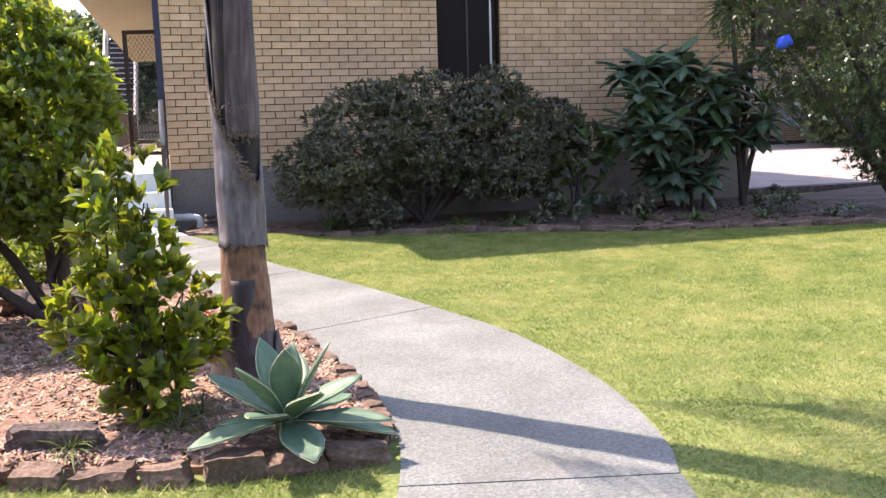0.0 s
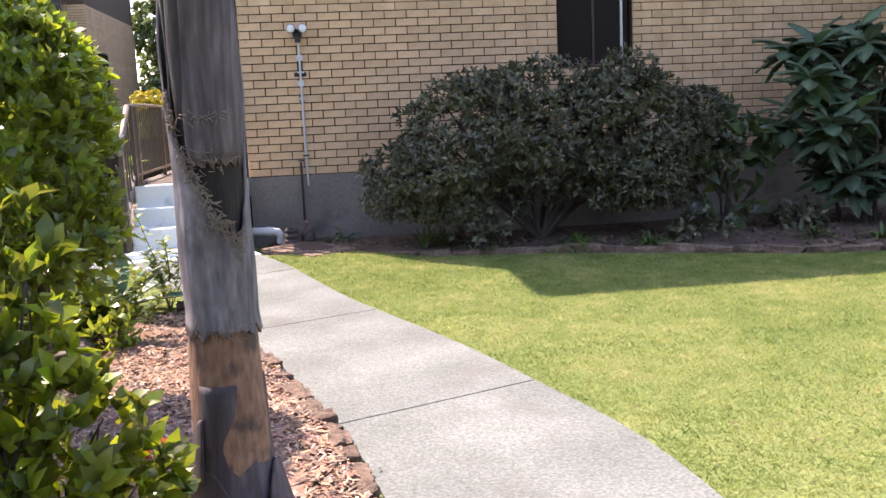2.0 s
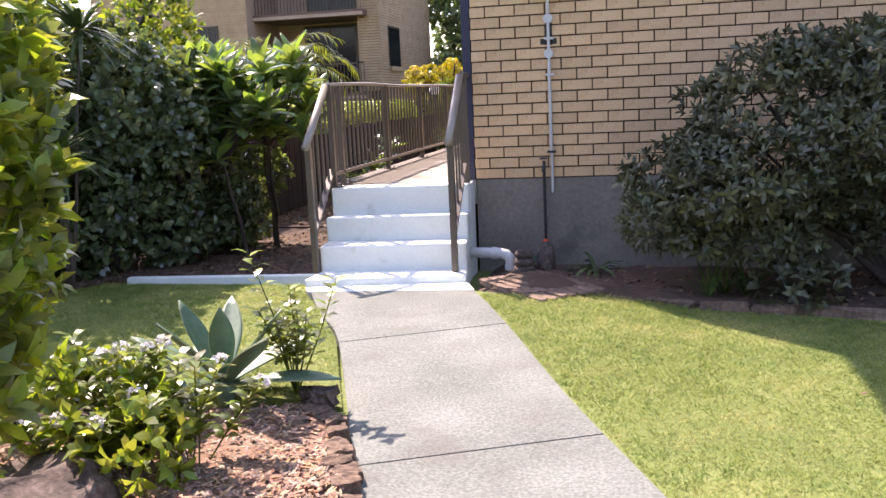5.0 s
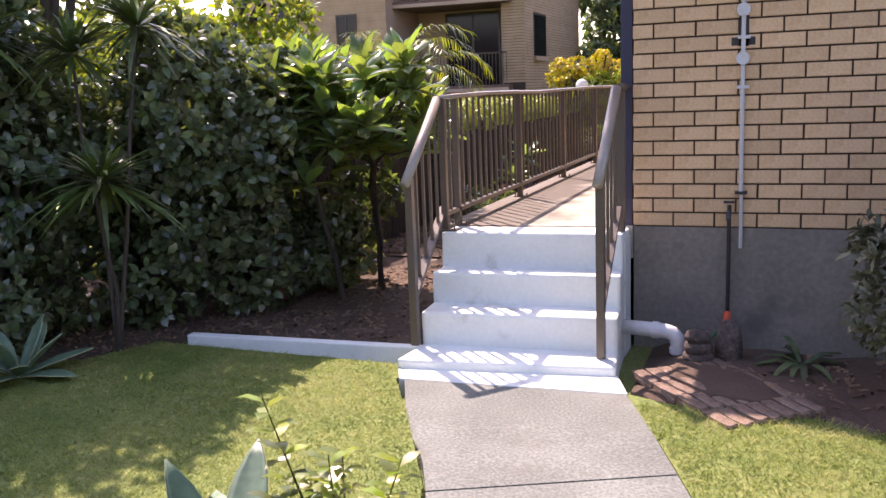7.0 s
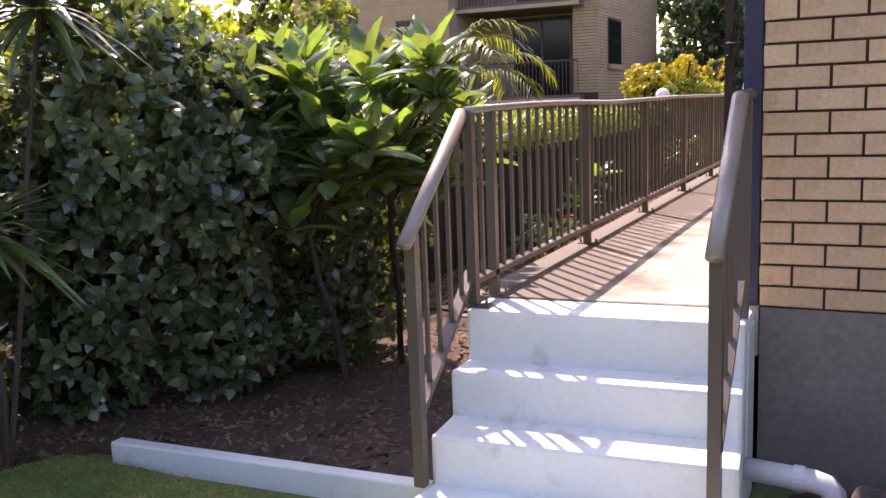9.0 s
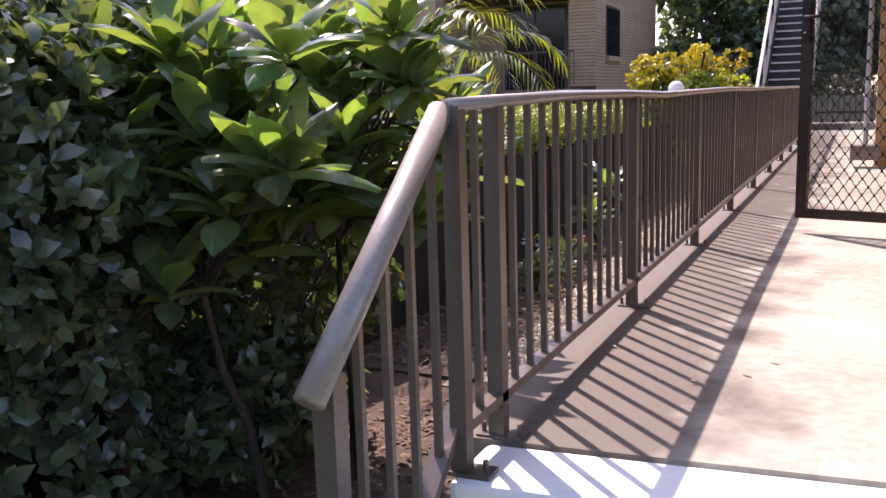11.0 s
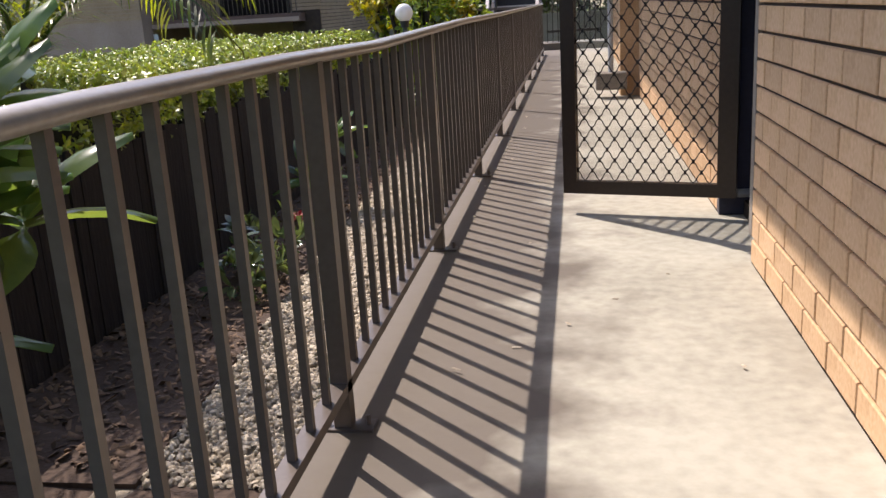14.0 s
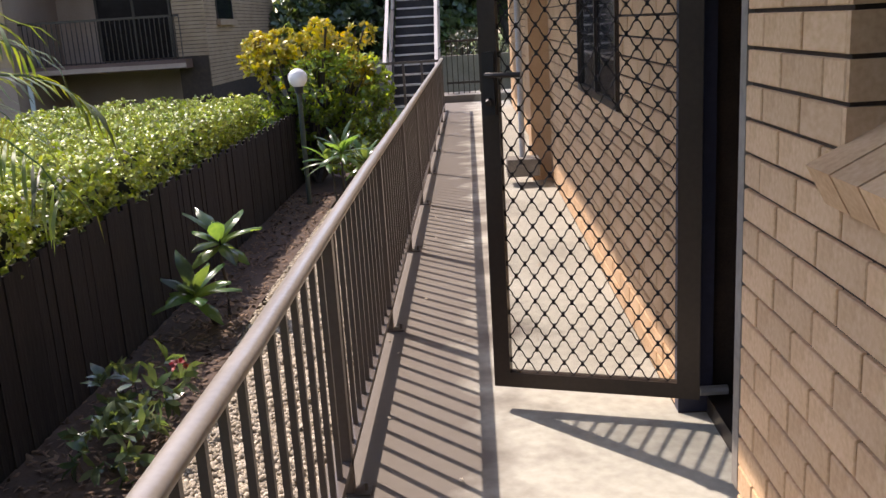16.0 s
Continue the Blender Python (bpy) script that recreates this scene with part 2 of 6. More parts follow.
core.box(0.012, 0.244, FZ - 0.3, 0.24, SY0, HH).box(0.012, SY1, FZ - 0.3, 0.24, SW - 0.012, HH).box(0.012, SY0, FZ - 0.3, 0.24, SY1, SZ0).box(0.012, SY0, SZ1, 0.24, SY1, HH)
part("mortar", core, M_MORTAR, wall_side, "dark mortar")
DY1 = 3.42                 # far jamb of the door recess
FAR = 15.5
core = Build()
core.box(0.012, DY1 + 0.012, FZ - 0.3, 0.24, FAR, HH)
wall_far = thing("wall_side_far", "cream brick side wall beyond the screen door", "wall", kind="structure")
part("mortar", core, M_MORTAR, wall_far, "dark mortar")
structure("wall_inner", Build().box(0.45, SW - 0.3, FZ - 0.3, 0.5, DY1 + 0.3, HH).box(0.24, SW - 0.3, FZ - 0.3, 0.45, SW - 0.25, HH).box(0.24, DY1 + 0.25, FZ - 0.3, 0.45, DY1 + 0.3, HH), M_NAVY, "navy painted door inside the recess", "wall")
structure("wall_back", Build().box(HW - 0.24, 0.24, -0.3, HW, FAR, HH).box(0.24, FAR - 0.2, -0.3, HW - 0.24, FAR, HH), M_RENDER, "plain rear walls of the house", "wall")
structure("house_roof", Build().box(-0.35, -0.75, HH, HW + 0.4, FAR + 0.4, HH + 0.18), M_FASCIA, "dark flat roof edge of the house", "roof")
structure("ceiling", Build().box(-1.12, 0.35, 3.02, 0.0, FAR, 3.16), M_ROOF, "cream soffit over the raised walkway", "soffit")

# walkway
# out-of-view wall, added so the front window mirrors dark instead of sky
structure("wall_boundary", Build().box(-30, -24, -0.3, 30, -23.7, 6.5).box(-30, -23.7, -0.3, -29.7, 10, 3.0), M_MORTAR, "unseen plain dark wall added to darken the window reflections", "wall")
structure("walkway", Build().prism([(-1.22, -0.115), (0.0, -0.02), (0.0, 6.0), (-1.22, 6.0)], FZ - 0.2, FZ).box(-1.22, 6.004, FZ - 0.2, 0.0, 16.5, FZ), M_SLAB, "buff concrete raised walkway with stains and painted-in shade along the rail", "walkway")
structure("walkway_wall", Build().box(-1.12, 0.2, -0.3, -0.95, 16.4, FZ - 0.2), M_RENDER, "grey concrete wall under the walkway", "wall")

# white steps
steps = thing("steps", "white painted concrete steps with scuffed treads", "steps", kind="structure")
# front edge of each step: left end, right end, height; the flight stands slightly askew to the house
TREADS = [((-1.15, -1.085), (0.06, -0.935), 0.087), ((-1.12, -0.765), (0.022, -0.68), 0.285), ((-1.14, -0.525), (0.0, -0.445), 0.475), ((-1.135, -0.355), (-0.015, -0.275), FZ - 0.006)]
for i, ((xl, yl), (xr, yr), z) in enumerate(TREADS):
    (bl, ybl), (br, ybr) = (TREADS[i + 1][0], TREADS[i + 1][1]) if i < 3 else ((-1.135, -0.112), (-0.015, -0.025))
    over = 0.03 if i < 3 else 0.0
    part("step", Build().prism([(xl, yl), (xr, yr), (br, ybr + over), (bl, ybl + over)], -0.3, z), M_WHITE, steps, bevel=0.018)
part("side_wall", Build().prism([(-1.12, -0.30), (-0.01, -0.22), (-0.01, -0.03), (-1.12, -0.12)], -0.3, FZ - 0.05), M_WHITE, steps)
part("painted_strip", Build().prism([(-1.07, -1.24), (0.165, -1.185), (0.07, -0.92), (-1.15, -1.07)], -0.3, 0.034), M_WHITE, steps, bevel=0.01)

# rails
M_PVCW = mat("weathered white pvc", ((0.55, 0.56, 0.56), (0.66, 0.67, 0.67)), 0.5, 0, 4, 40, 0.03)


def baluster(parent, x, y, z0, z1, w=0.016, d=0.016):
    part("baluster", box(x - w / 2, y - d / 2, z0, x + w / 2, y + d / 2, z1), M_RAIL, parent)


# paler than the post metal: part of the sky sheen sits in the colour
M_HAND = mat("bronze handrail with painted sheen", ((0.235, 0.203, 0.166), (0.325, 0.284, 0.236)), 0.3, 0.15, 4, 70, 0.03)
RX, RZ = -1.12, 1.53
railing = thing("railing", "long brown metal balustrade with rounded handrail along the walkway", "railing", (0, 0, 0))
part("handrail", Build().tube([(RX, y, RZ - 0.003 + 0.008 * math.sin(2.1 * y)) for y in (-0.32, 0.5, 1.2, 2, 3, 4, 6, 9, 12, 15.2)], 0.0255, 16, 0.6), M_HAND, railing, "rounded brown handrail", smooth=True)
part("bottom_rail", box(RX - 0.02, -0.28, FZ + 0.09, RX + 0.02, 15.2, FZ + 0.115), M_RAIL, railing)
POSTS = [-0.07] + [1.39 + 1.503 * k for k in range(10)]
for y in POSTS:
    p = part("post", box(RX - 0.02, y - 0.02, FZ + 0.006, RX + 0.02, y + 0.02, RZ - 0.01), M_RAIL, railing)
    part("base_plate", box(RX - 0.05, y - 0.03, FZ, RX + 0.07, y + 0.03, FZ + 0.006), M_RAIL, p)
    for bx in (-0.04, 0.055):
        part("bolt", Build().tube([(RX + bx, y, FZ + 0.006), (RX + bx, y, FZ + 0.03)], 0.006, 6), M_RAIL, p)
    if y < 14:
        gap = 1.46 if y < 0 else 1.503
        for j in range(1, 12):
            baluster(railing, RX, y + gap * j / 12, FZ + 0.115, RZ - 0.008)

# brown staining along the walkway's rail side, tinted darker to deepen the rail shadow
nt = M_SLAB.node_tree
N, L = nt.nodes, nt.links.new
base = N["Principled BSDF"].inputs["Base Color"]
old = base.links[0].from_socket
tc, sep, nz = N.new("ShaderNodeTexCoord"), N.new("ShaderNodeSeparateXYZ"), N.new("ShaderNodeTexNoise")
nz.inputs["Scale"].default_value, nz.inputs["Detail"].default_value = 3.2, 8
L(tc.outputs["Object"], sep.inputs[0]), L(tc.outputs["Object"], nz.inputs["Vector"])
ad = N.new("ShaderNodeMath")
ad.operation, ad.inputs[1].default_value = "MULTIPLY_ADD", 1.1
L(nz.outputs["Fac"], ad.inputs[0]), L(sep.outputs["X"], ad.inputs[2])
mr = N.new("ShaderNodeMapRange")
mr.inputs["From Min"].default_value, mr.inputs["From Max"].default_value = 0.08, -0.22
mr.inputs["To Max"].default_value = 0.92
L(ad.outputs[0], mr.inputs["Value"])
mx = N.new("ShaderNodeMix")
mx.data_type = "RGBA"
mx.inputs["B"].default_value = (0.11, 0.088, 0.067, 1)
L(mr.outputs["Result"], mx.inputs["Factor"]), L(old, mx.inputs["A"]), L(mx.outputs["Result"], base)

# railing continued: knee post, return at the far end, stair flights
knee_post = part("post", box(RX - 0.02, -0.32, FZ, RX + 0.02, -0.28, RZ - 0.01), M_RAIL, railing)
part("base_plate", box(RX - 0.03, -0.33, FZ - 0.006, RX + 0.075, -0.265, FZ + 0.004), M_RAIL, knee_post)
part("bolt", Build().tube([(RX + 0.055, -0.295, FZ + 0.004), (RX + 0.055, -0.295, FZ + 0.028)], 0.007, 6), M_RAIL, knee_post)
baluster(railing, RX, -0.19, FZ + 0.115, RZ - 0.008)
part("return_rail", box(-2.4, 15.17, RZ - 0.05, RX + 0.02, 15.21, RZ - 0.01), M_RAIL, railing)
for x in (-1.45, -1.75, -2.05, -2.35):
    part("post", box(x - 0.02, 15.17, 0.0, x + 0.02, 15.21, RZ - 0.05), M_RAIL, railing)


def stair_flight(x, label, top):
    """A sloping balustrade beside the steps: rounded handrail, flat stringer bar, slim balusters."""
    r = thing("stair_railing", label, "railing")
    y0, z0, y1, z1 = -0.865, 1.045, -0.31, top
    part("handrail", Build().tube([(x, y0, z0), (x, (y0 + y1) / 2, (z0 + z1) / 2), (x, y1, z1)], 0.03, 16, 0.85), M_HAND, r, "rounded sloping handrail", smooth=True)
    part("lower_post", box(x - 0.022, -0.825, 0.09, x + 0.022, -0.781, z0 + 0.03), M_RAIL, r)
    slope = (z1 - z0) / (y1 - y0)
    m = Matrix.Translation((x, -0.80, 0.385)) @ Matrix.Rotation(math.atan(slope), 4, "X")
    part("stringer", Build().box(-0.024, 0.0, -0.012, 0.024, 0.70, 0.012, m), M_RAIL, r)
    for y in (-0.70, -0.59, -0.48, -0.37):
        zb = 0.385 + slope * (y + 0.80)
        part("baluster", box(x - 0.008, y - 0.008, zb, x + 0.008, y + 0.008, z0 + slope * (y - y0) - 0.02), M_RAIL, r)
    return r


stair_flight(RX - 0.025, "brown metal stair balustrade on the white steps", 1.512)
right_flight = stair_flight(-0.045, "brown metal stair balustrade beside the brick corner", 1.54)
part("upper_post", box(-0.07, -0.2, FZ - 0.006, -0.02, -0.15, 1.53), M_RAIL, right_flight)
part("wall_rail", Build().tube([(-0.045, -0.285, 1.54), (-0.045, -0.02, 1.545)], 0.03, 12, 0.8), M_RAIL, right_flight, smooth=True)
tagged(part("corner_post", Build().box(-0.075, 0.01, FZ, -0.005, 0.085, 3.02), M_NAVY, bevel=0.004), "navy painted steel corner post beside the brickwork", "post")

# front window
glass = bpy.data.materials.new("window glass")
glass.use_nodes = True
gb = glass.node_tree.nodes["Principled BSDF"]
gb.inputs["Base Color"].default_value = (0.012, 0.014, 0.016, 1)
gb.inputs["Roughness"].default_value, gb.inputs["Specular IOR Level"].default_value = 0.05, 0.4
M_CURTAIN = mat("dark green curtain", ((0.03, 0.04, 0.035), (0.06, 0.075, 0.06)), 0.9, 0, 3, 30, 0.1)
M_ALU = mat("bare aluminium", ((0.42, 0.42, 0.40), (0.52, 0.52, 0.50)), 0.4, 0.7, 3, 60, 0.02)


def window(name, x0, x1, z0, z1, mull, m, label):
    """A sliding window in its opening: frame, mullions, panes. Local x along the wall, y into it."""
    w = thing(name, label, "window", kind="structure")
    f = Build().box(x0, 0.08, z0, x0 + 0.035, 0.13, z1).box(x1 - 0.035, 0.08, z0, x1, 0.13, z1).box(x0 + 0.035, 0.08, z0, x1 - 0.035, 0.13, z0 + 0.035).box(x0 + 0.035, 0.08, z1 - 0.035, x1 - 0.035, 0.13, z1)
    part("window_frame", f, M_DARKFRAME, w)
    xs = [x0 + 0.035] + [x0 + (x1 - x0) * q for q in mull] + [x1 - 0.035]
    for q in xs[1:-1]:
        part("mullion", box(q - 0.014, 0.085, z0 + 0.036, q + 0.014, 0.125, z1 - 0.036), M_ALU if len(mull) > 1 and q == xs[-2] else M_DARKFRAME, w)
    for a, b in zip(xs, xs[1:]):
        part("pane", box(a + 0.015, 0.1, z0 + 0.037, b - 0.015, 0.106, z1 - 0.037), glass, w)
    part("backing", box(x0, 0.2, z0, x1, 0.21, z1), M_BLACK, w)
    w.matrix_world = m
    return w


window("window_1", WX0 - 0.018, WX1 + 0.018, WZ0, WZ1, (0.5, 0.86), Matrix.Identity(4), "dark sliding window in the brick wall")
side_m = Matrix.Rotation(-math.pi / 2, 4, "Z")
window("window_2", -SY1, -SY0, SZ0, SZ1, (0.5,), side_m @ Matrix.Translation((0, 0.075, 0)), "dark window beside the walkway door")
sill = thing("window_sill", "sloping cream brick window sill", "sill", kind="structure")
for k in range(10):
    y = SY0 + 0.004 + k * 0.117
    m = Matrix.Translation((0.0, y, SZ0 + 0.012)) @ Matrix.Rotation(radians(-28), 4, "Y")
    part("brick", Build().box(-0.075, 0.0, -0.085, 0.11, 0.108, 0.0, m), M_BRICK, sill)

reveal = thing("window_reveal", "cream brick side of the window opening", "wall", kind="structure")
for k in range(30):
    if SZ0 - 0.02 < FZ + (k + 0.5) * C < SZ1:
        part("brick", box(0.001 if k % 2 else 0.003, SY1 - 0.013, FZ + k * C + 0.005, 0.152, SY1 + 0.02, FZ + (k + 1) * C - 0.005), M_BRICK, reveal)

# screen door, standing open
M_MESH = mat("black security grille", ((0.015, 0.012, 0.010), (0.03, 0.024, 0.02)), 0.5, 0.2, 5, 40, 0)
door = thing("door_1", "open dark brown aluminium screen door with diamond grille", "door", (0.055, 3.285, FZ), kind="structure")
DW, DH, DB = 0.724, 2.02, 0.088
part("stile", box(0, -0.02, DB, 0.075, 0.02, DH), M_DARKFRAME, door)
part("stile", box(DW - 0.06, -0.02, DB, DW, 0.02, DH), M_DARKFRAME, door)
part("bottom_rail", box(0.075, -0.02, DB, DW - 0.06, 0.02, DB + 0.055), M_DARKFRAME, door)
part("top_rail", box(0.075, -0.02, DH - 0.06, DW - 0.06, 0.02, DH), M_DARKFRAME, door)
gr = Build()
gx0, gx1, gz0, gz1 = 0.075, DW - 0.06, DB + 0.055, DH - 0.06
cw, chh = 0.070, 0.091
nx, nz = int((gx1 - gx0) / cw) + 1, int((gz1 - gz0) / chh) + 1
for i in range(nx):
    for j in range(nz):
        cx, cz = gx0 + (i + 0.5) * (gx1 - gx0) / nx, gz0 + (j + 0.5) * (gz1 - gz0) / nz
        hx, hz = (gx1 - gx0) / nx / 2, (gz1 - gz0) / nz / 2
        for sx, sz in ((1, 1), (1, -1), (-1, 1), (-1, -1)):
            gr.tube([(cx + sx * hx, 0, cz), (cx + sx * hx * 0.62, 0, cz + sz * hz * 0.30), (cx + sx * hx * 0.38, 0, cz + sz * hz * 0.70), (cx, 0, cz + sz * hz)], 0.0024, 4, cap=False)
        for px, pz in ((cx + hx, cz), (cx, cz + hz)):
            gr.box(px - 0.005, -0.005, pz - 0.009, px + 0.005, 0.005, pz + 0.009)
part("grille", gr, M_MESH, door, "black diamond grille")
M_FLY = mat("fine black flyscreen", ((0.02, 0.018, 0.016), (0.035, 0.03, 0.027)), 0.7, 0, 40, 200, 0)
nt = M_FLY.node_tree
thin, see = nt.nodes.new("ShaderNodeMixShader"), nt.nodes.new("ShaderNodeBsdfTransparent")
thin.inputs[0].default_value = 0.12
nt.links.new(see.outputs[0], thin.inputs[1]), nt.links.new(nt.nodes["Principled BSDF"].outputs[0], thin.inputs[2])
nt.links.new(thin.outputs[0], nt.nodes["Material Output"].inputs["Surface"])
part("flyscreen", box(gx0, 0.010, gz0, gx1, 0.0115, gz1), M_FLY, door, "fine black insect mesh")
hd = part("handle_plate", box(DW - 0.052, 0.0202, 1.08, DW - 0.012, 0.036, 1.29), M_MESH, door, "black lever lock")
part("lever", Build().tube([(DW - 0.033, 0.034, 1.215), (DW - 0.033, 0.065, 1.215), (DW - 0.055, 0.07, 1.215), (DW - 0.15, 0.068, 1.213)], 0.009, 8), M_MESH, hd)
part("lever", Build().tube([(DW - 0.033, 0.034, 1.13), (DW - 0.033, 0.05, 1.12)], 0.012, 8), M_MESH, hd)
part("closer", Build().tube([(0.0, -0.03, 0.1), (-0.09, -0.06, 0.1)], 0.018, 8), M_ALU, door, "pale closer bracket")
door.rotation_euler = (0, 0, math.atan2(0.202, -0.696))
structure("door_frame", Build().box(0.0, DY1 - 0.055, FZ, 0.12, DY1, 2.85).box(0.10, SW + 0.012, FZ + 0.16, 0.14, SW + 0.08, 2.85), M_NAVY, "navy timber door frame in the recess", "door frame")
structure("door_trim", box(0.0, SW + 0.004, FZ + 0.09, 0.045, SW + 0.055, 2.85), M_RENDER, "white painted door trim strip", "trim")
structure("recess_floor", box(0.001, SW + 0.004, FZ - 0.2, 0.098, DY1 - 0.06, FZ - 0.002), M_SLAB, "buff concrete floor of the door recess", "floor")
structure("threshold", box(0.10, SW + 0.082, FZ - 0.1, 0.42, DY1 - 0.06, FZ + 0.06), M_DARKFRAME, "dark door threshold", "threshold")
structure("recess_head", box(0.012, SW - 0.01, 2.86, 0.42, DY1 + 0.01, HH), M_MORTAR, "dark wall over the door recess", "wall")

# wall light, conduit, tap pipe
M_PVC = mat("grey painted conduit", ((0.45, 0.45, 0.44), (0.56, 0.56, 0.55)), 0.6, 0, 4, 60, 0.03)
M_BLK = mat("black plastic", ((0.015, 0.015, 0.017), (0.035, 0.035, 0.035)), 0.5, 0, 4, 40, 0.03)
M_ORANGE = mat("orange plastic", ((0.6, 0.06, 0.015), (0.75, 0.10, 0.03)), 0.45, 0, 4, 40, 0)
M_LENS = mat("clear lamp glass", ((0.6, 0.6, 0.58), (0.75, 0.75, 0.72)), 0.12, 0, 4, 40, 0)
light = thing("security_light", "black twin security light with round glass lamps on the brick wall", "wall lamp", (0.62, -0.01, 2.2))
part("base", Build().tube([(0, 0.0, 0), (0, -0.04, 0)], 0.05, 14), M_BLK, light)
part("sensor", box(-0.03, -0.09, -0.09, 0.03, -0.03, -0.03), M_BLK, light, bevel=0.008)
for sx in (-1, 1):
    h = part("lamp_head", Build().tube([(sx * 0.02, -0.03, 0.03), (sx * 0.05, -0.09, 0.045), (sx * 0.062, -0.13, 0.05)], [0.02, 0.04, 0.05], 12), M_BLK, light, smooth=True)
    part("lamp_glass", Build().tube([(sx * 0.0625, -0.131, 0.05), (sx * 0.067, -0.15, 0.052)], [0.046, 0.03], 12), M_LENS, h)
conduit = thing("conduit", "grey plastic electrical conduit with round junction boxes", "conduit")
part("pipe", Build().tube([(0.625, -0.016, 2.15), (0.628, -0.016, 0.905)], 0.0125, 10), M_PVC, conduit)
part("lower_pipe", Build().tube([(0.63, -0.016, 0.9), (0.632, -0.016, 0.58)], 0.011, 10), M_PVC, conduit, "rusty lower length")
for z in (1.952, 1.682):
    part("junction_box", Build().tube([(0.625, 0.0, z), (0.625, -0.036, z)], 0.037, 18), M_PVC, conduit)
for z in (0.91, 1.52, 1.8):
    part("saddle", box(0.595, -0.03, z - 0.009, 0.663, 0.002, z + 0.009), M_BLK if z < 1 else M_PVC, conduit)
part("scorch_mark", Build().prism([(0.60 + 0.0, -0.004), (0.655, -0.004), (0.655, -0.0005), (0.60, -0.0005)], 1.75, 1.92).prism([(0.56, -0.004), (0.69, -0.004), (0.69, -0.0005), (0.56, -0.0005)], 1.755, 1.80), M_BLK, conduit, "black stain")
standpipe = thing("garden_tap", "dark standpipe with orange hose fitting against the wall", "tap", (0.567, -0.04, 0))
part("pipe", Build().tube([(0, 0, -0.07), (0, 0, 0.84)], 0.012, 10), M_BLK, standpipe)
part("tap_body", Build().tube([(0, 0.02, 0.8), (0, -0.05, 0.8), (0, -0.07, 0.76)], 0.014, 8).tube([(-0.03, -0.02, 0.86), (0.03, -0.02, 0.86)], 0.008, 8), M_BLK, standpipe)
part("hose_fitting", Build().tube([(0, -0.03, 0.2), (0, -0.06, 0.15), (-0.02, -0.09, 0.12)], [0.021, 0.024, 0.016], 10), M_ORANGE, standpipe, "bright orange hose fitting")
M_HOSE = mat("green hose", ((0.02, 0.10, 0.05), (0.03, 0.16, 0.08)), 0.4, 0, 4, 40, 0)
part("hose", Build().tube([(-0.02, -0.09, 0.12), (-0.08, -0.14, 0.07), (-0.13, -0.2, 0.02), (-0.18, -0.22, -0.02), (-0.26, -0.18, -0.03)], 0.009, 8), M_HOSE, standpipe, "green hose end", smooth=True)
drain = thing("drain_pipe", "weathered white pvc drain pipe elbow from the steps", "pipe", (0, 0, 0))
part("pipe", Build().tube([(0.0, -0.36, 0.155), (0.24, -0.37, 0.145), (0.285, -0.375, 0.135), (0.312, -0.38, 0.105), (0.318, -0.38, 0.06), (0.318, -0.38, -0.05)], 0.043, 16), M_PVCW, drain, smooth=True)
for p, q in (((0.17, -0.367, 0.148), (0.21, -0.368, 0.146)), ((0.318, -0.38, 0.055), (0.318, -0.38, 0.02))):
    part("collar", Build().tube([p, q], 0.049, 16), M_PVCW, drain)

# kerb, edging, pavers
structure("kerb", box(-2.78, -0.835, -0.2, -1.16, -0.76, 0.048), M_WHITE, "low white painted concrete kerb beside the steps", "kerb", bevel=0.01)
bpy.data.objects["kerb"].matrix_world = Matrix.Translation((-1.18, -0.75, 0)) @ Matrix.Rotation(radians(3), 4, "Z") @ Matrix.Translation((1.18, 0.86, 0))
M_STONE = mat("brown sandstone", ((0.07, 0.048, 0.034), (0.15, 0.10, 0.07), (0.26, 0.185, 0.135)), 0.95, 0, 7, 50, 0.6, 0.18)
M_CLAY = mat("old red clay paver", ((0.10, 0.062, 0.046), (0.19, 0.13, 0.096), (0.28, 0.205, 0.16)), 0.92, 0, 8, 60, 0.4, 0.15)
M_LAVA = mat("dark pitted rock", ((0.035, 0.026, 0.022), (0.085, 0.064, 0.055), (0.19, 0.15, 0.13)), 0.95, 0, 9, 45, 1.0)


def rough_block(l, w, h, seed, n=3, jit=0.10):
    """A weathered block: a box cut into a grid with its points pushed about."""
    bm = bmesh.new()
    bmesh.ops.create_cube(bm, size=1)
    bmesh.ops.subdivide_edges(bm, edges=bm.edges[:], cuts=n, use_grid_fill=True)
    for v in bm.verts:
        c = v.co.copy()
        r = c.length
        v.co = c * (1 - 0.16 * max(0, r - 0.55))
        v.co += noise.noise_vector(c * 2.3 + Vector((seed * 7.1, seed, 0))) * jit
        v.co = Vector((v.co.x * l, v.co.y * w, v.co.z * h))
    me = bpy.data.meshes.new("block")
    bm.to_mesh(me)
    bm.free()
    return me


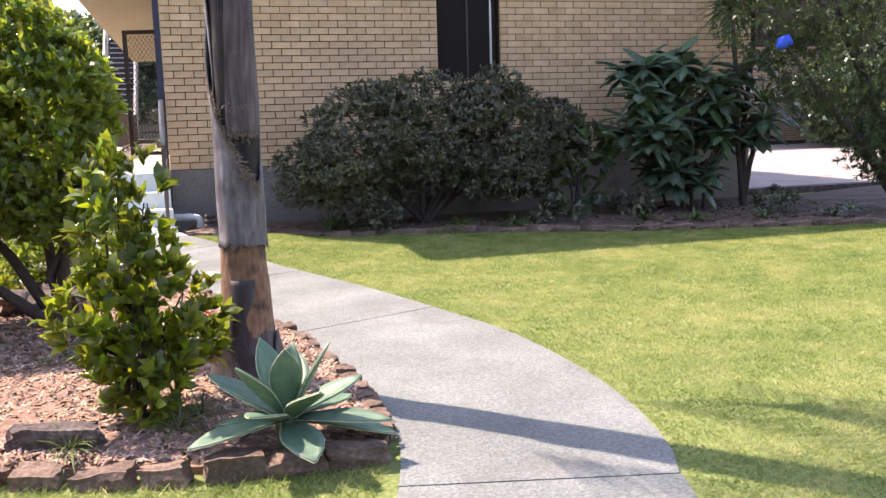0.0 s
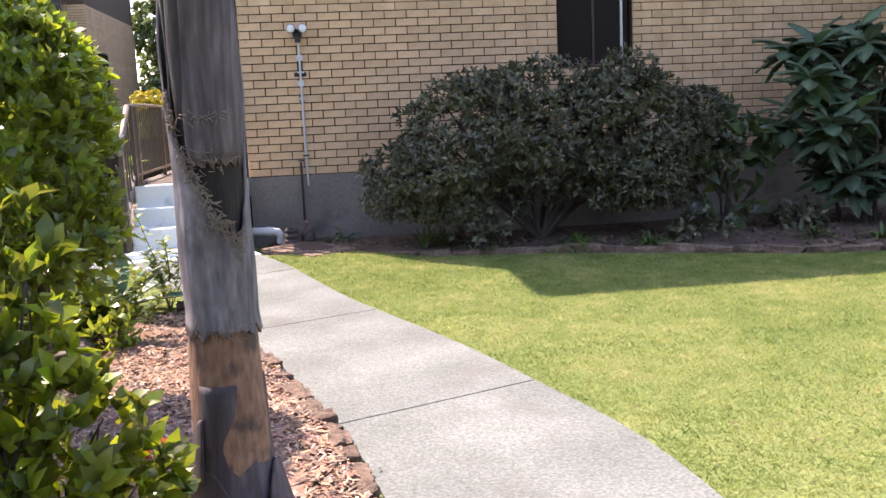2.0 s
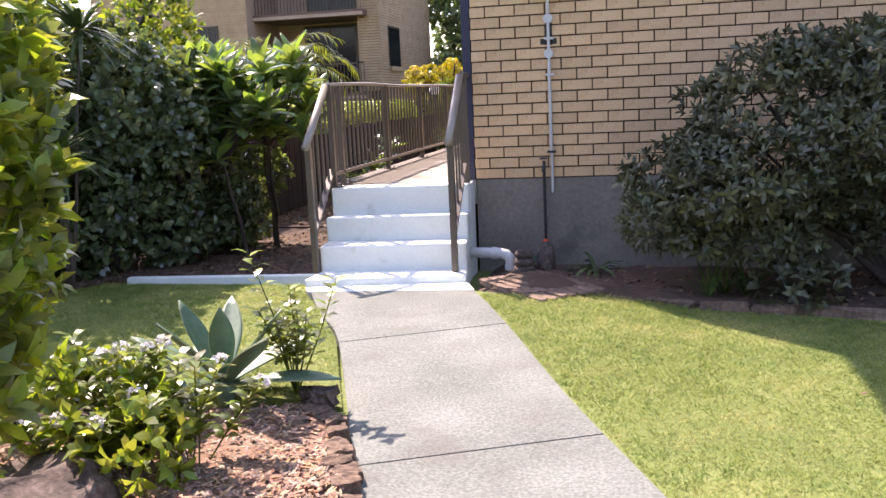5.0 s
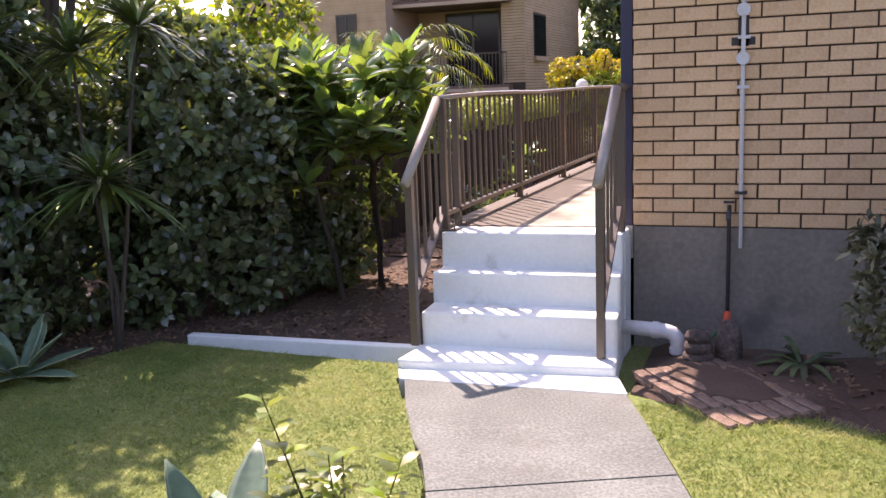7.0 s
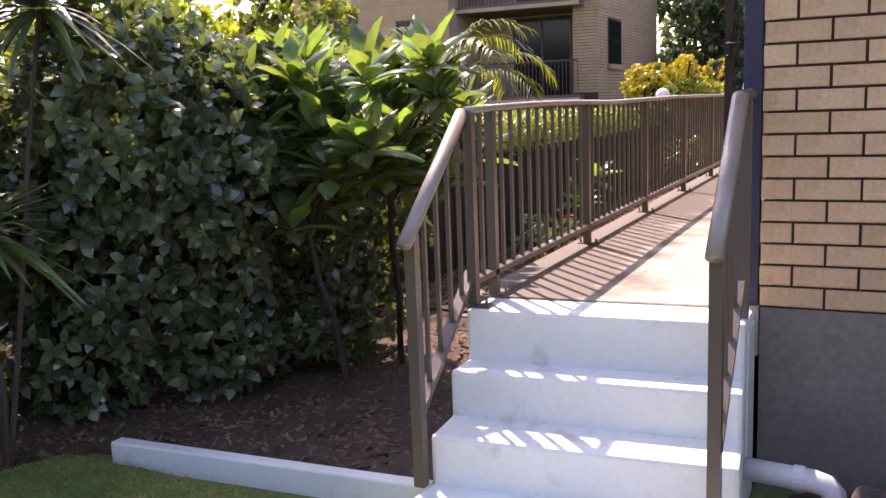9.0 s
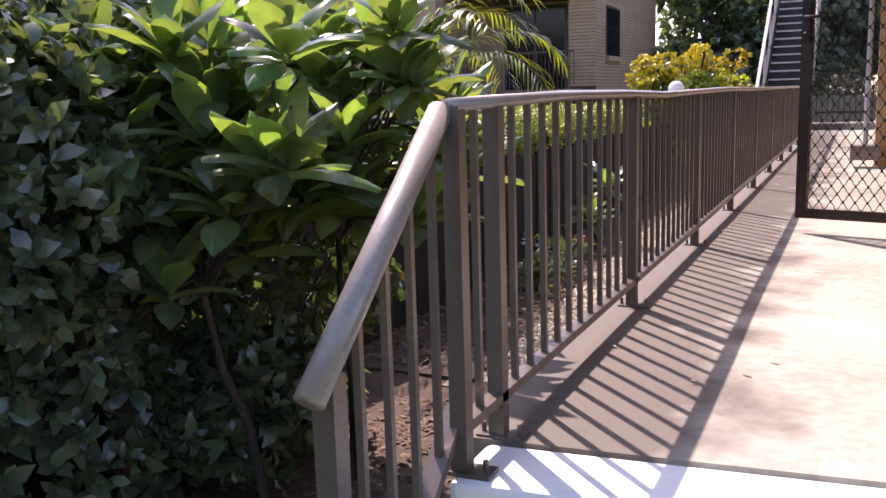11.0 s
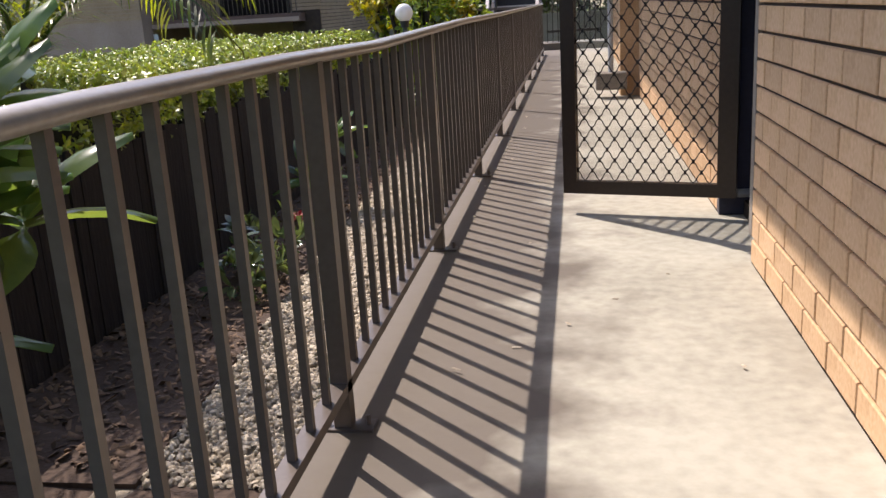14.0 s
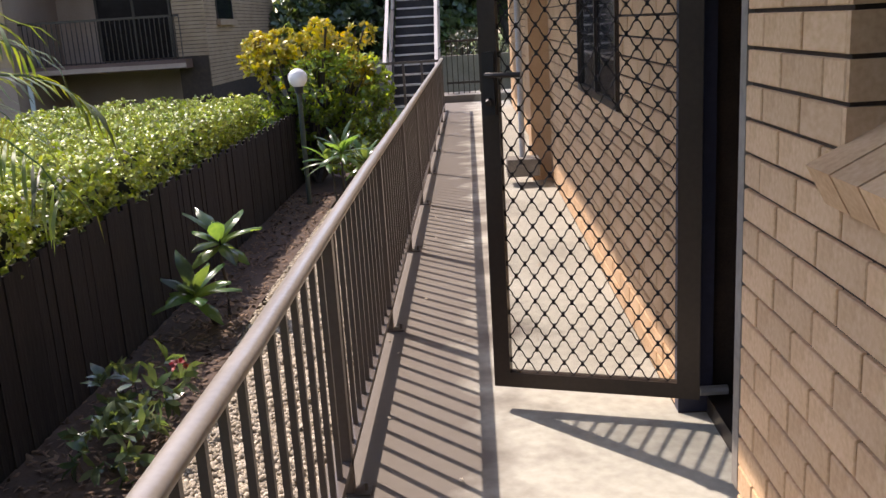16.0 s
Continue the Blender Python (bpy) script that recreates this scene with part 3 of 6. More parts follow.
def edging(name, line, spacing, size, material, label, z):
    e = thing(name, label, "edging", kind="structure")
    meshes = []
    for s in range(9):
        me = rough_block(*size, s, 4, 0.15)
        me.materials.append(material)
        meshes.append(me)
    L = 0.0
    for p, q in zip(line, line[1:]):
        p, q = Vector(p), Vector(q)
        n = max(1, round((q - p).length / spacing))
        for i in range(n):
            c = p.lerp(q, (i + 0.5) / n)
            ob = new("stone", random.choice(meshes))
            ob.parent = e
            a = math.atan2(q.y - p.y, q.x - p.x) + random.uniform(-0.07, 0.07)
            ob.location, ob.rotation_euler = (c.x + random.uniform(-0.012, 0.012), c.y + random.uniform(-0.016, 0.016), z + random.uniform(-0.025, 0.012)), (random.uniform(-0.12, 0.12), random.uniform(-0.14, 0.14), a)
            ob.scale = (random.uniform(0.8, 1.12), random.uniform(0.85, 1.15), random.uniform(0.85, 1.15))
    return e


BEDL = [(-0.30, -3.46), (-0.06, -3.62), (0.10, -4.04), (0.36, -4.65), (0.59, -5.43), (0.80, -6.15), (0.94, -7.0), (0.975, -7.5), (0.96, -7.95), (0.90, -8.12)]
edging("bed_edging", BEDL, 0.115, (0.10, 0.10, 0.10), M_STONE, "row of small worn sandstone edging bricks along the path", GZ + 0.015)
edging("bed_front_edging", [(0.93, -8.21), (0.2, -8.21), (-0.5, -8.0), (-1.4, -7.75), (-2.6, -7.55)], 0.22, (0.215, 0.12, 0.13), M_STONE, "row of weathered sandstone blocks at the front of the bed", GZ + 0.02)
HBED = [(0.98, -1.15), (1.31, -1.2), (2.0, -1.38), (2.83, -1.58), (3.9, -2.02), (4.99, -2.5), (6.0, -2.75), (7.0, -3.0), (9.0, -3.5), (12.0, -4.0)]
edging("house_bed_edging", HBED, 0.3, (0.31, 0.09, 0.11), M_STONE, "low dark stone edging of the shaded house bed", GZ + 0.015)
lm = rough_block(0.34, 0.13, 0.13, 23, 7, 0.16)
lm.materials.append(M_LAVA)
lg = tagged(new("log", lm), "short charred block of timber half buried in the mulch", "log")
lg.location, lg.rotation_euler = (-0.37, -7.74, 0.005), (0.05, 0.04, -0.12)
rk = rough_block(0.5, 0.42, 0.30, 3, 12, 0.26)
for vert in rk.vertices:
    vert.co *= 1 + 0.10 * noise.noise(vert.co * 14) + 0.05 * noise.noise(vert.co * 40)
rk.materials.append(M_LAVA)
rk.polygons.foreach_set("use_smooth", [True] * len(rk.polygons))
rock = tagged(new("rock", rk), "large dark pitted rock in the mulch bed", "rock")
rock.location = (-0.86, -4.68, -0.05)
for i, (x, y, s) in enumerate(((-0.16, -3.47, 0.085), (-0.24, -3.44, 0.075), (-0.9, -4.1, 0.2))):
    m2 = rough_block(s * 1.2, s, s, 11 + i, 5, 0.26)
    m2.materials.append(M_LAVA)
    r2 = tagged(new("rock", m2), "small dark rock at the edge of the bed", "rock")
    r2.location = (x, y, s * 0.3)
for i, (x, y) in enumerate(((0.44, -0.50), (0.60, -0.42))):
    b = Build()
    if i == 0:
        for k in range(4):
            b.tube([(x, y, -0.05 + 0.06 * k), (x, y, -0.02 + 0.06 * k), (x, y, 0.01 + 0.06 * k)], [0.085 - 0.008 * k, 0.097 - 0.008 * k, 0.085 - 0.008 * k], 14)
    else:
        b.tube([(x, y, -0.05), (x, y, 0.1), (x, y, 0.2), (x, y, 0.24)], [0.07, 0.075, 0.06, 0.03], 12)
    tagged(part("stone_urn" if i == 0 else "stump", b, M_LAVA, smooth=True), "dark weathered ringed stone urn by the wall" if i == 0 else "dark weathered stump by the standpipe", "garden ornament")
pv = rough_block(0.215, 0.066, 0.05, 5, 3, 0.10)
pv.materials.append(M_CLAY)
pavers = thing("paver_patch", "patch of old red clay pavers set on edge in soil", "paving", kind="structure")
for r in range(4):
    for c in range(7):
        ob = new("paver", pv)
        ob.parent = pavers
        a = radians(-52)
        u, v = (r - 1.5) * 0.222, (c - 3) * 0.079
        ob.location = (0.60 + u * math.cos(a) - v * math.sin(a), -0.98 + u * math.sin(a) + v * math.cos(a), GZ + 0.078 + random.uniform(-0.006, 0.006))
        ob.rotation_euler = (0, 0, a + random.uniform(-0.04, 0.04))

tagged(part("wall_pipe", Build().tube([(4.3, -0.035, 0.735), (5.6, -0.035, 0.74), (7.2, -0.035, 0.745)], 0.016, 8), M_PVC, smooth=True), "thin pale pipe fixed along the foot of the brick wall", "pipe")

# ---- soil, mulch, gravel ----
def bed(name, outline, z, material, label, category, zfun=None, lift=0.0):
    """A low mound of soil over an outline, with an uneven top."""
    bm = bmesh.new()
    vs = [bm.verts.new((x, y, z)) for x, y in outline]
    f = bm.faces.new(vs)
    bmesh.ops.triangulate(bm, faces=[f])
    for _ in range(4):
        bmesh.ops.subdivide_edges(bm, edges=[e for e in bm.edges if e.calc_length() > 0.3], cuts=1)
        bmesh.ops.triangulate(bm, faces=bm.faces[:])
    for v in bm.verts if zfun else ():
        v.co.z = zfun(v.co.x, v.co.y)
    edge = {v for e in bm.edges if e.is_boundary for v in e.verts}
    for v in bm.verts:
        if v not in edge and not zfun:
            v.co.z += lift * rise(v.co.x, v.co.y) + 0.02 + 0.035 * noise.noise(v.co * 1.7) + 0.012 * noise.noise(v.co * 7)
    ext = bmesh.ops.extrude_edge_only(bm, edges=[e for e in bm.edges if e.is_boundary])
    for g in ext["geom"]:
        if isinstance(g, bmesh.types.BMVert):
            g.co.z = -0.3
    bmesh.ops.recalc_face_normals(bm, faces=bm.faces[:])
    me = bpy.data.meshes.new(name)
    bm.to_mesh(me)
    bm.free()
    me.materials.append(material)
    return tagged(new(name, me), label, category, kind="structure")


M_CHIPSOIL = mat("bark mulch base", ((0.11, 0.06, 0.04), (0.22, 0.13, 0.085), (0.34, 0.22, 0.16)), 0.97, 0, 9, 80, 0.8)
M_GRAVELBASE = mat("gravel base", ((0.16, 0.13, 0.095), (0.30, 0.25, 0.18)), 0.95, 0, 12, 90, 0.8)
BED_L = [(0.90, -8.12), (0.96, -7.95), (0.975, -7.5), (0.94, -7.0), (0.80, -6.15), (0.59, -5.43), (0.36, -4.65), (0.10, -4.04), (-0.06, -3.62), (-0.30, -3.46), (-1.3, -3.5), (-2.4, -4.0), (-4.5, -4.2), (-4.5, -7.3), (-2.6, -7.45), (-1.4, -7.65), (-0.5, -7.9), (0.2, -8.12)]
BED_H = [(0.14, -0.1), (0.14, -1.0), (0.45, -1.25), (0.98, -1.18)] + HBED[1:] + [(12, 1.0), (8.3, -0.4), (8.2, 0.0)]
BED_K = [(-1.1, 0.5), (-1.16, -0.6), (-3.0, -0.72), (-3.2, -1.6), (-6.5, -2.2), (-6.5, 3.0), (-3.0, 3.0), (-1.12, 2.2)]
bed("mulch_bed", BED_L, GZ + 0.03, M_CHIPSOIL, "brown bark mulch garden bed", "garden bed")
bed("house_bed", BED_H, GZ + 0.03, M_MULCHSOIL, "dark shaded soil bed along the house with leaf litter", "garden bed", lift=0.6)
bed("hedge_bed", BED_K, GZ + 0.03, M_MULCHSOIL, "dark soil and leaf litter under the hedge", "garden bed")
structure("gravel", box(-2.35, 2.2, -0.3, -1.10, 15.0, -0.02), M_GRAVELBASE, "pale gravel strip below the walkway", "gravel")
SOIL = [(-3.6, 2.3), (-2.2, 2.3), (-2.28, 3.8), (-2.45, 7.0), (-2.45, 15.0), (-3.6, 15.0)]
structure("soil_strip", Build().prism(SOIL, -0.3, 0.0), M_MULCHSOIL, "dark soil strip along the timber fence", "soil")


def raw_mesh(name, verts, faces, material, smooth=False):
    """A mesh from numpy arrays: verts (n, 3), faces (m, 3 or 4)."""
    me = bpy.data.meshes.new(name)
    k = faces.shape[1]
    me.vertices.add(len(verts))
    me.vertices.foreach_set("co", np.ascontiguousarray(verts, dtype=np.float32).ravel())
    me.loops.add(faces.size)
    me.loops.foreach_set("vertex_index", np.ascontiguousarray(faces, dtype=np.int32).ravel())
    me.polygons.add(len(faces))
    me.polygons.foreach_set("loop_start", np.arange(0, faces.size, k, dtype=np.int32))
    me.update(calc_edges=True)
    me.materials.append(material)
    if smooth:
        me.polygons.foreach_set("use_smooth", [True] * len(faces))
    return me


def unit(a):
    return a / np.maximum(np.linalg.norm(a, axis=-1, keepdims=True), 1e-9)


RNG = np.random.default_rng(4)


def leaves(base, way, up, length, width, fold=0.25, bend=0.15, w1=0.78, w2=0.92):
    """Leaf blades: arrays of base points, directions and rough normals. Oval, arched along their length, with a pointed tip."""
    n = len(base)
    way = unit(way)
    side = unit(np.cross(way, up))
    nor = np.cross(side, way)
    L = np.broadcast_to(np.asarray(length, float).reshape(-1, 1), (n, 1))
    W = np.broadcast_to(np.asarray(width, float).reshape(-1, 1), (n, 1))
    tw = (RNG.random((n, 1)) - 0.5) * fold * 2
    arch = bend * (0.4 + 1.2 * RNG.random((n, 1)))
    a, c = base + way * L * 0.3 + nor * L * arch * 0.25, base + way * L * 0.66 + nor * L * arch * 0.1
    s1, s2 = side * W * w1 / 2, (side + nor * tw) * W * w2 / 2
    tip = base + way * L - nor * L * arch
    v = np.stack([base, a + s1, a - s1, c + s2, c - s2, tip], 1).reshape(-1, 3)
    f = np.array([[0, 2, 1], [1, 2, 3], [2, 4, 3], [3, 4, 5]])
    return v, (f[None] + 6 * np.arange(n)[:, None, None]).reshape(-1, 3)


def crown_points(blobs, n, inner=0.75):
    """Points in the outer shell of a union of ellipsoids, with the way out at each."""
    blobs = np.array(blobs, float)
    area = blobs[:, 3] * blobs[:, 4] + blobs[:, 4] * blobs[:, 5] + blobs[:, 3] * blobs[:, 5]
    pick = RNG.choice(len(blobs), n * 2, p=area / area.sum())
    d = unit(RNG.normal(size=(n * 2, 3)))
    r = inner + (1.06 - inner) * RNG.random((n * 2, 1)) ** 0.6
    c, R = blobs[pick, :3], blobs[pick, 3:]
    p = c + d * R * r
    keep = np.ones(len(p), bool)
    for b in blobs:
        keep &= (((p - b[:3]) / b[3:]) ** 2).sum(1) > (inner - 0.12) ** 2
    p, d, R = p[keep][:n], d[keep][:n], R[keep][:n]
    return p, unit(d / R)


def crown(blobs, clusters, per, length, width, material, name="crown", spread=1.1, upward=0.3, fold=0.25, bend=0.2, inner=0.75, var=0.35, floor=None):
    p, nrm = crown_points(blobs, clusters, inner)
    if floor is not None:
        k = p[:, 2] > floor
        p, nrm = p[k], nrm[k]
    axis = unit(nrm + np.array([0, 0, upward]) + RNG.normal(size=p.shape) * 0.35)
    t1 = unit(np.cross(axis, RNG.normal(size=p.shape)))
    t2 = np.cross(axis, t1)
    bs, ws, us = [], [], []
    for k in range(per):
        th = 2 * math.pi * k / per + RNG.random((len(p), 1)) * 1.2
        out = t1 * np.cos(th) + t2 * np.sin(th)
        sp = spread * (0.35 + 0.65 * RNG.random((len(p), 1)))
        w = unit(axis * (1.25 - 0.6 * sp) + out * sp)
        bs.append(p + axis * length * 0.3 * RNG.random((len(p), 1)))
        ws.append(w)
        us.append(unit(axis + RNG.normal(size=p.shape) * 0.25))
    b, w, u = np.concatenate(bs), np.concatenate(ws), np.concatenate(us)
    s = 1 + var * (RNG.random(len(b)) * 2 - 1)
    v, f = leaves(b, w, u, length * s, width * s, fold, bend)
    return raw_mesh(name, v, f, material)


M_BARK = mat("grey brown bark", ((0.035, 0.027, 0.022), (0.085, 0.068, 0.054)), 0.95, 0, 8, 60, 0.8, stretch=(1, 1, 0.25))
L_MURRAYA = leaf_mat("glossy mid green leaf", (0.062, 0.115, 0.028), (0.21, 0.285, 0.062), 0.26, 0.45, tint=(2.5, 2.05, 0.8))
L_YELLOW = leaf_mat("yellow green leaf", (0.05, 0.098, 0.017), (0.215, 0.265, 0.046), 0.3, 0.4, 0.55, tint=(2.0, 1.65, 0.8))
L_AZALEA = leaf_mat("dull dark green leaf", (0.042, 0.052, 0.028), (0.15, 0.155, 0.092), 0.42, 0.2)
L_HEDGE = leaf_mat("clipped hedge leaf", (0.13, 0.195, 0.028), (0.58, 0.63, 0.12), 0.4, 0.16)
L_DARK = leaf_mat("dark glossy leaf", (0.045, 0.077, 0.05), (0.14, 0.195, 0.105), 0.24, 0.34, spec=0.8, tint=(1.9, 1.7, 0.55))
L_FRANGI = leaf_mat("broad green leaf", (0.045, 0.092, 0.05), (0.12, 0.19, 0.085), 0.24, 0.44, tint=(3.1, 2.6, 0.7))
L_GOLD = leaf_mat("golden yellow leaf", (0.17, 0.18, 0.02), (0.72, 0.56, 0.03), 0.45, 0.3)
L_FINE = leaf_mat("fine feathery leaf", (0.03, 0.052, 0.02), (0.095, 0.125, 0.042), 0.5, 0.22)
L_STRAP = leaf_mat("strappy leaf", (0.04, 0.075, 0.02), (0.12, 0.18, 0.05), 0.4, 0.25)
L_AGAVE = mat("blue green agave leaf", ((0.058, 0.115, 0.07), (0.09, 0.165, 0.10), (0.135, 0.22, 0.135)), 0.5, 0, 4, 30, 0.04, 0.1)
L_AGEDGE = mat("pale agave margin", ((0.42, 0.45, 0.25), (0.5, 0.5, 0.3)), 0.6, 0, 4, 30, 0)


def branches(foot, tips, r0, r1, bend=0.1, n=8):
    """Limbs from a foot to each tip, tapering."""
    b = Build()
    foot = Vector(foot)
    for tip in tips:
        tip = Vector(tip)
        j = Vector((random.uniform(-1, 1), random.uniform(-1, 1), 0)) * bend
        m1, m2 = foot.lerp(tip, 0.35) + j * 0.6 + Vector((0, 0, bend)), foot.lerp(tip, 0.7) - j * 0.4
        b.tube([foot, m1, m2, tip], [r0, (2 * r0 + r1) / 3, (r0 + 2 * r1) / 3, r1], n, cap=False)
    return b


def shrub(name, label, foot, blobs, clusters, per, length, width, material, tips=None, r0=0.03, category="shrub", group="", **kw):
    s = thing(name, label, category, foot, group)
    rel = [tuple(Vector(b[:3]) - Vector(foot)) + tuple(b[3:]) for b in blobs]
    tips = tips or [Vector(b[:3]) + Vector((random.uniform(-0.4, 0.4) * b[3], random.uniform(-0.4, 0.4) * b[4], 0.5 * b[5])) for b in rel for _ in range(2)]
    part("trunk", branches((0, 0, -0.03), tips, r0, r0 * 0.25), M_BARK, s, smooth=True)
    part("crown", crown(rel, clusters, per, length, width, material, **kw), None, s)
    return s


# big clipped shrub by the path
shrub("tall_shrub", "tall dense glossy green shrub on a dark trunk in mulch", (-0.62, -5.4, -0.02),
      [(-0.74, -5.4, 1.25, 0.55, 0.55, 0.66), (-0.82, -5.35, 1.68, 0.42, 0.42, 0.42), (-1.45, -5.2, 1.2, 0.6, 0.6, 0.75), (-0.48, -5.55, 0.85, 0.3, 0.28, 0.34), (-1.7, -5.6, 0.6, 0.6, 0.5, 0.55), (-0.62, -5.3, 1.5, 0.36, 0.36, 0.4)], 4300, 6, 0.078, 0.031, L_MURRAYA, tips=[(0.0, 0.02, 0.75), (-0.2, 0.1, 1.3), (0.1, 0, 1.35), (-0.75, 0.2, 1.1), (-0.9, -0.1, 0.6)], r0=0.045, upward=0.9, inner=0.6, spread=0.85)
shrub("light_shrub", "upright yellow-green leafy shrub in the mulch bed", (-0.06, -7.52, -0.02),
      [(-0.1, -7.5, 0.85, 0.14, 0.14, 0.36), (0.05, -7.5, 0.78, 0.10, 0.10, 0.32), (-0.16, -7.5, 0.42, 0.22, 0.2, 0.2), (0.13, -7.42, 0.42, 0.19, 0.18, 0.20), (-0.02, -7.52, 0.22, 0.2, 0.18, 0.2), (-0.03, -7.54, 0.10, 0.17, 0.15, 0.12), (0.19, -7.22, 0.24, 0.13, 0.13, 0.12)], 350, 6, 0.085, 0.040, L_YELLOW, r0=0.012, upward=1.3, inner=0.35, spread=0.8)
M_RED = leaf_mat("red flower", (0.5, 0.03, 0.02), (0.75, 0.08, 0.04), 0.5, 0.3)
M_DULLRED = leaf_mat("dull red flower", (0.22, 0.04, 0.035), (0.38, 0.10, 0.08), 0.5, 0.2)
M_FLOWER = leaf_mat("white flower", (0.7, 0.68, 0.72), (0.85, 0.83, 0.86), 0.6, 0.3)
me = crown([(0.254, -7.15, 0.335, 0.03, 0.03, 0.022)], 8, 5, 0.022, 0.018, M_RED, "flower")
tagged(new("flower", me), "small red flower on the light shrub", "flower")
shrub("low_shrub", "shaded low green shrub behind the mulch bed", (-2.3, -5.6, -0.02), [(-2.2, -5.5, 0.5, 0.8, 0.8, 0.55), (-3.2, -5.0, 0.9, 0.9, 0.8, 0.9), (-3.3, -6.4, 0.8, 0.8, 0.7, 0.8)], 2200, 5, 0.09, 0.035, L_MURRAYA, r0=0.03)

# azalea against the house
az = [(2.3, -0.95, 1.0, 0.62, 0.52, 0.66), (3.1, -0.95, 1.08, 0.8, 0.55, 0.7), (4.0, -1.0, 1.0, 0.62, 0.52, 0.62), (1.8, -0.95, 0.6, 0.36, 0.4, 0.34), (4.45, -1.05, 0.85, 0.34, 0.4, 0.42), (1.95, -1.05, 0.42, 0.25, 0.3, 0.3), (3.9, -1.15, 0.55, 0.5, 0.35, 0.3)]
raz = random.Random(6)
clumps = []
for _ in range(120):
    b0 = raz.choice(az)
    d = Vector((raz.gauss(0, 1), raz.gauss(-0.4, 0.8), raz.gauss(0.3, 0.9))).normalized()
    r = raz.uniform(0.10, 0.24)
    clumps.append((b0[0] + d.x * b0[3] * 1.02, min(-0.25, b0[1] + d.y * b0[4] * 1.02), max(0.38, b0[2] + d.z * b0[5] * 1.05), r * 1.2, r, r * 0.8))
shrub("azalea_bush", "wide dense dark green azalea bush in shade against the house", (3.0, -0.9, -0.02), az + clumps, 8200, 6, 0.07, 0.023, L_AZALEA, tips=[(random.uniform(-1.4, 1.5), random.uniform(-0.5, 0.3), random.uniform(0.6, 1.5)) for _ in range(18)], r0=0.028, inner=0.72, upward=0.5, floor=0.3)
shrub("broadleaf_bush", "dark broad-leaved plant at the end of the azalea", (4.85, -1.2, -0.02), [(4.85, -1.15, 0.45, 0.32, 0.3, 0.35), (5.15, -0.9, 0.75, 0.2, 0.2, 0.25), (5.0, -0.9, 1.0, 0.12, 0.12, 0.12)], 45, 5, 0.24, 0.10, L_DARK, r0=0.015)

# frangipani-like shrub and friends at the right of the house

def rosette(name, label, foot, heads, count, length, width, material, trunk_r=0.03, droop=0.5, category="plant", up_min=-0.3, group=""):
    """Strap leaves bursting from one or more heads on bare stems."""
    s = thing(name, label, category, foot, group)
    if max(h[2] for h in heads) > 0.12:
        for h in heads:
            part("stem", branches((0, 0, -0.03), [h], trunk_r, trunk_r * 0.7, 0.06), M_BARK, s, smooth=True)
    for h in heads:
        d = unit(RNG.normal(size=(count, 3)))
        d[:, 2] = RNG.uniform(up_min, 1, count)
        d = unit(d)
        L = length * (0.7 + 0.5 * RNG.random((count, 1)))
        side = unit(np.cross(d, np.array([0, 0, 1.0]) + RNG.normal(size=d.shape) * 0.05))
        b = np.array(h) + d * 0.02
        rings = []
        for q, wq in ((0, 0.5), (0.35, 1.0), (0.7, 0.7), (1.0, 0.04)):
            c = b + d * L * q - np.array([0, 0, 1.0]) * L * droop * q * q
            rings += [c - side * width * wq / 2, c + side * width * wq / 2]
        v = np.stack(rings, 1).reshape(-1, 3)
        f = np.array([[0, 1, 3, 2], [2, 3, 5, 4], [4, 5, 7, 6]])
        part("leaf_rosette", raw_mesh("leaf_rosette", v, (f[None] + 8 * np.arange(count)[:, None, None]).reshape(-1, 4), material), None, s)
    return s


rosette("dracaena", "dark spiky dracaena on a leaning trunk beside the house", (7.3, -1.2, -0.02), [(0.35, 0.1, 1.35), (-0.1, 0.2, 2.6), (0.3, 0.3, 2.9)], 150, 0.55, 0.035, L_DARK, 0.04, 0.45)
rosette("iris_clump", "upright strappy green iris clump in the house bed", (1.75, -1.2, -0.03), [(0, 0, 0), (0.25, 0.05, 0), (0.12, 0.1, 0)], 12, 0.42, 0.022, L_STRAP, droop=0.25, up_min=0.5)
rosette("fountain_plant", "dark arching strap-leaved plant at the lawn edge", (3.15, -1.55, -0.03), [(0, 0, 0.0), (0.1, 0, 0.0)], 36, 0.42, 0.03, L_STRAP, droop=0.75, up_min=0.15)
rosette("fountain_plant", "arching strap-leaved plant at the lawn edge", (3.85, -1.8, -0.03), [(0, 0, 0.0)], 40, 0.38, 0.028, L_STRAP, droop=0.7, up_min=0.15)
rosette("fern_plant", "dark fern against the rendered wall", (0.98, -0.45, -0.03), [(0, 0, 0.05)], 16, 0.34, 0.045, L_DARK, droop=0.6, up_min=0.3)
for x, y in ((5.4, -2.0), (5.9, -2.3), (6.8, -2.4), (7.6, -2.6), (8.1, -2.3)):
    rosette("strappy_plant", "low dark strappy plant in the shaded bed", (x, y, -0.03), [(0, 0, 0.0)], 36, 0.34, 0.03, L_STRAP, droop=0.5, up_min=0.1, category="plant", group="strappy plants in the house bed")
for x, y in ((2.3, -1.3), (4.4, -1.75), (5.6, -1.3), (7.3, -1.9)):
    shrub("ground_plant", "low leafy ground plant in the shaded bed", (x, y, -0.03), [(x, y, 0.08, 0.25, 0.2, 0.14)], 70, 5, 0.09, 0.035, L_AZALEA, r0=0.008, group="low plants in the house bed")

# feathery tree at the right
tree = thing("feathery_tree", "fine-leaved drooping green tree over the drive", "tree", (8.9, -2.3, -0.02))
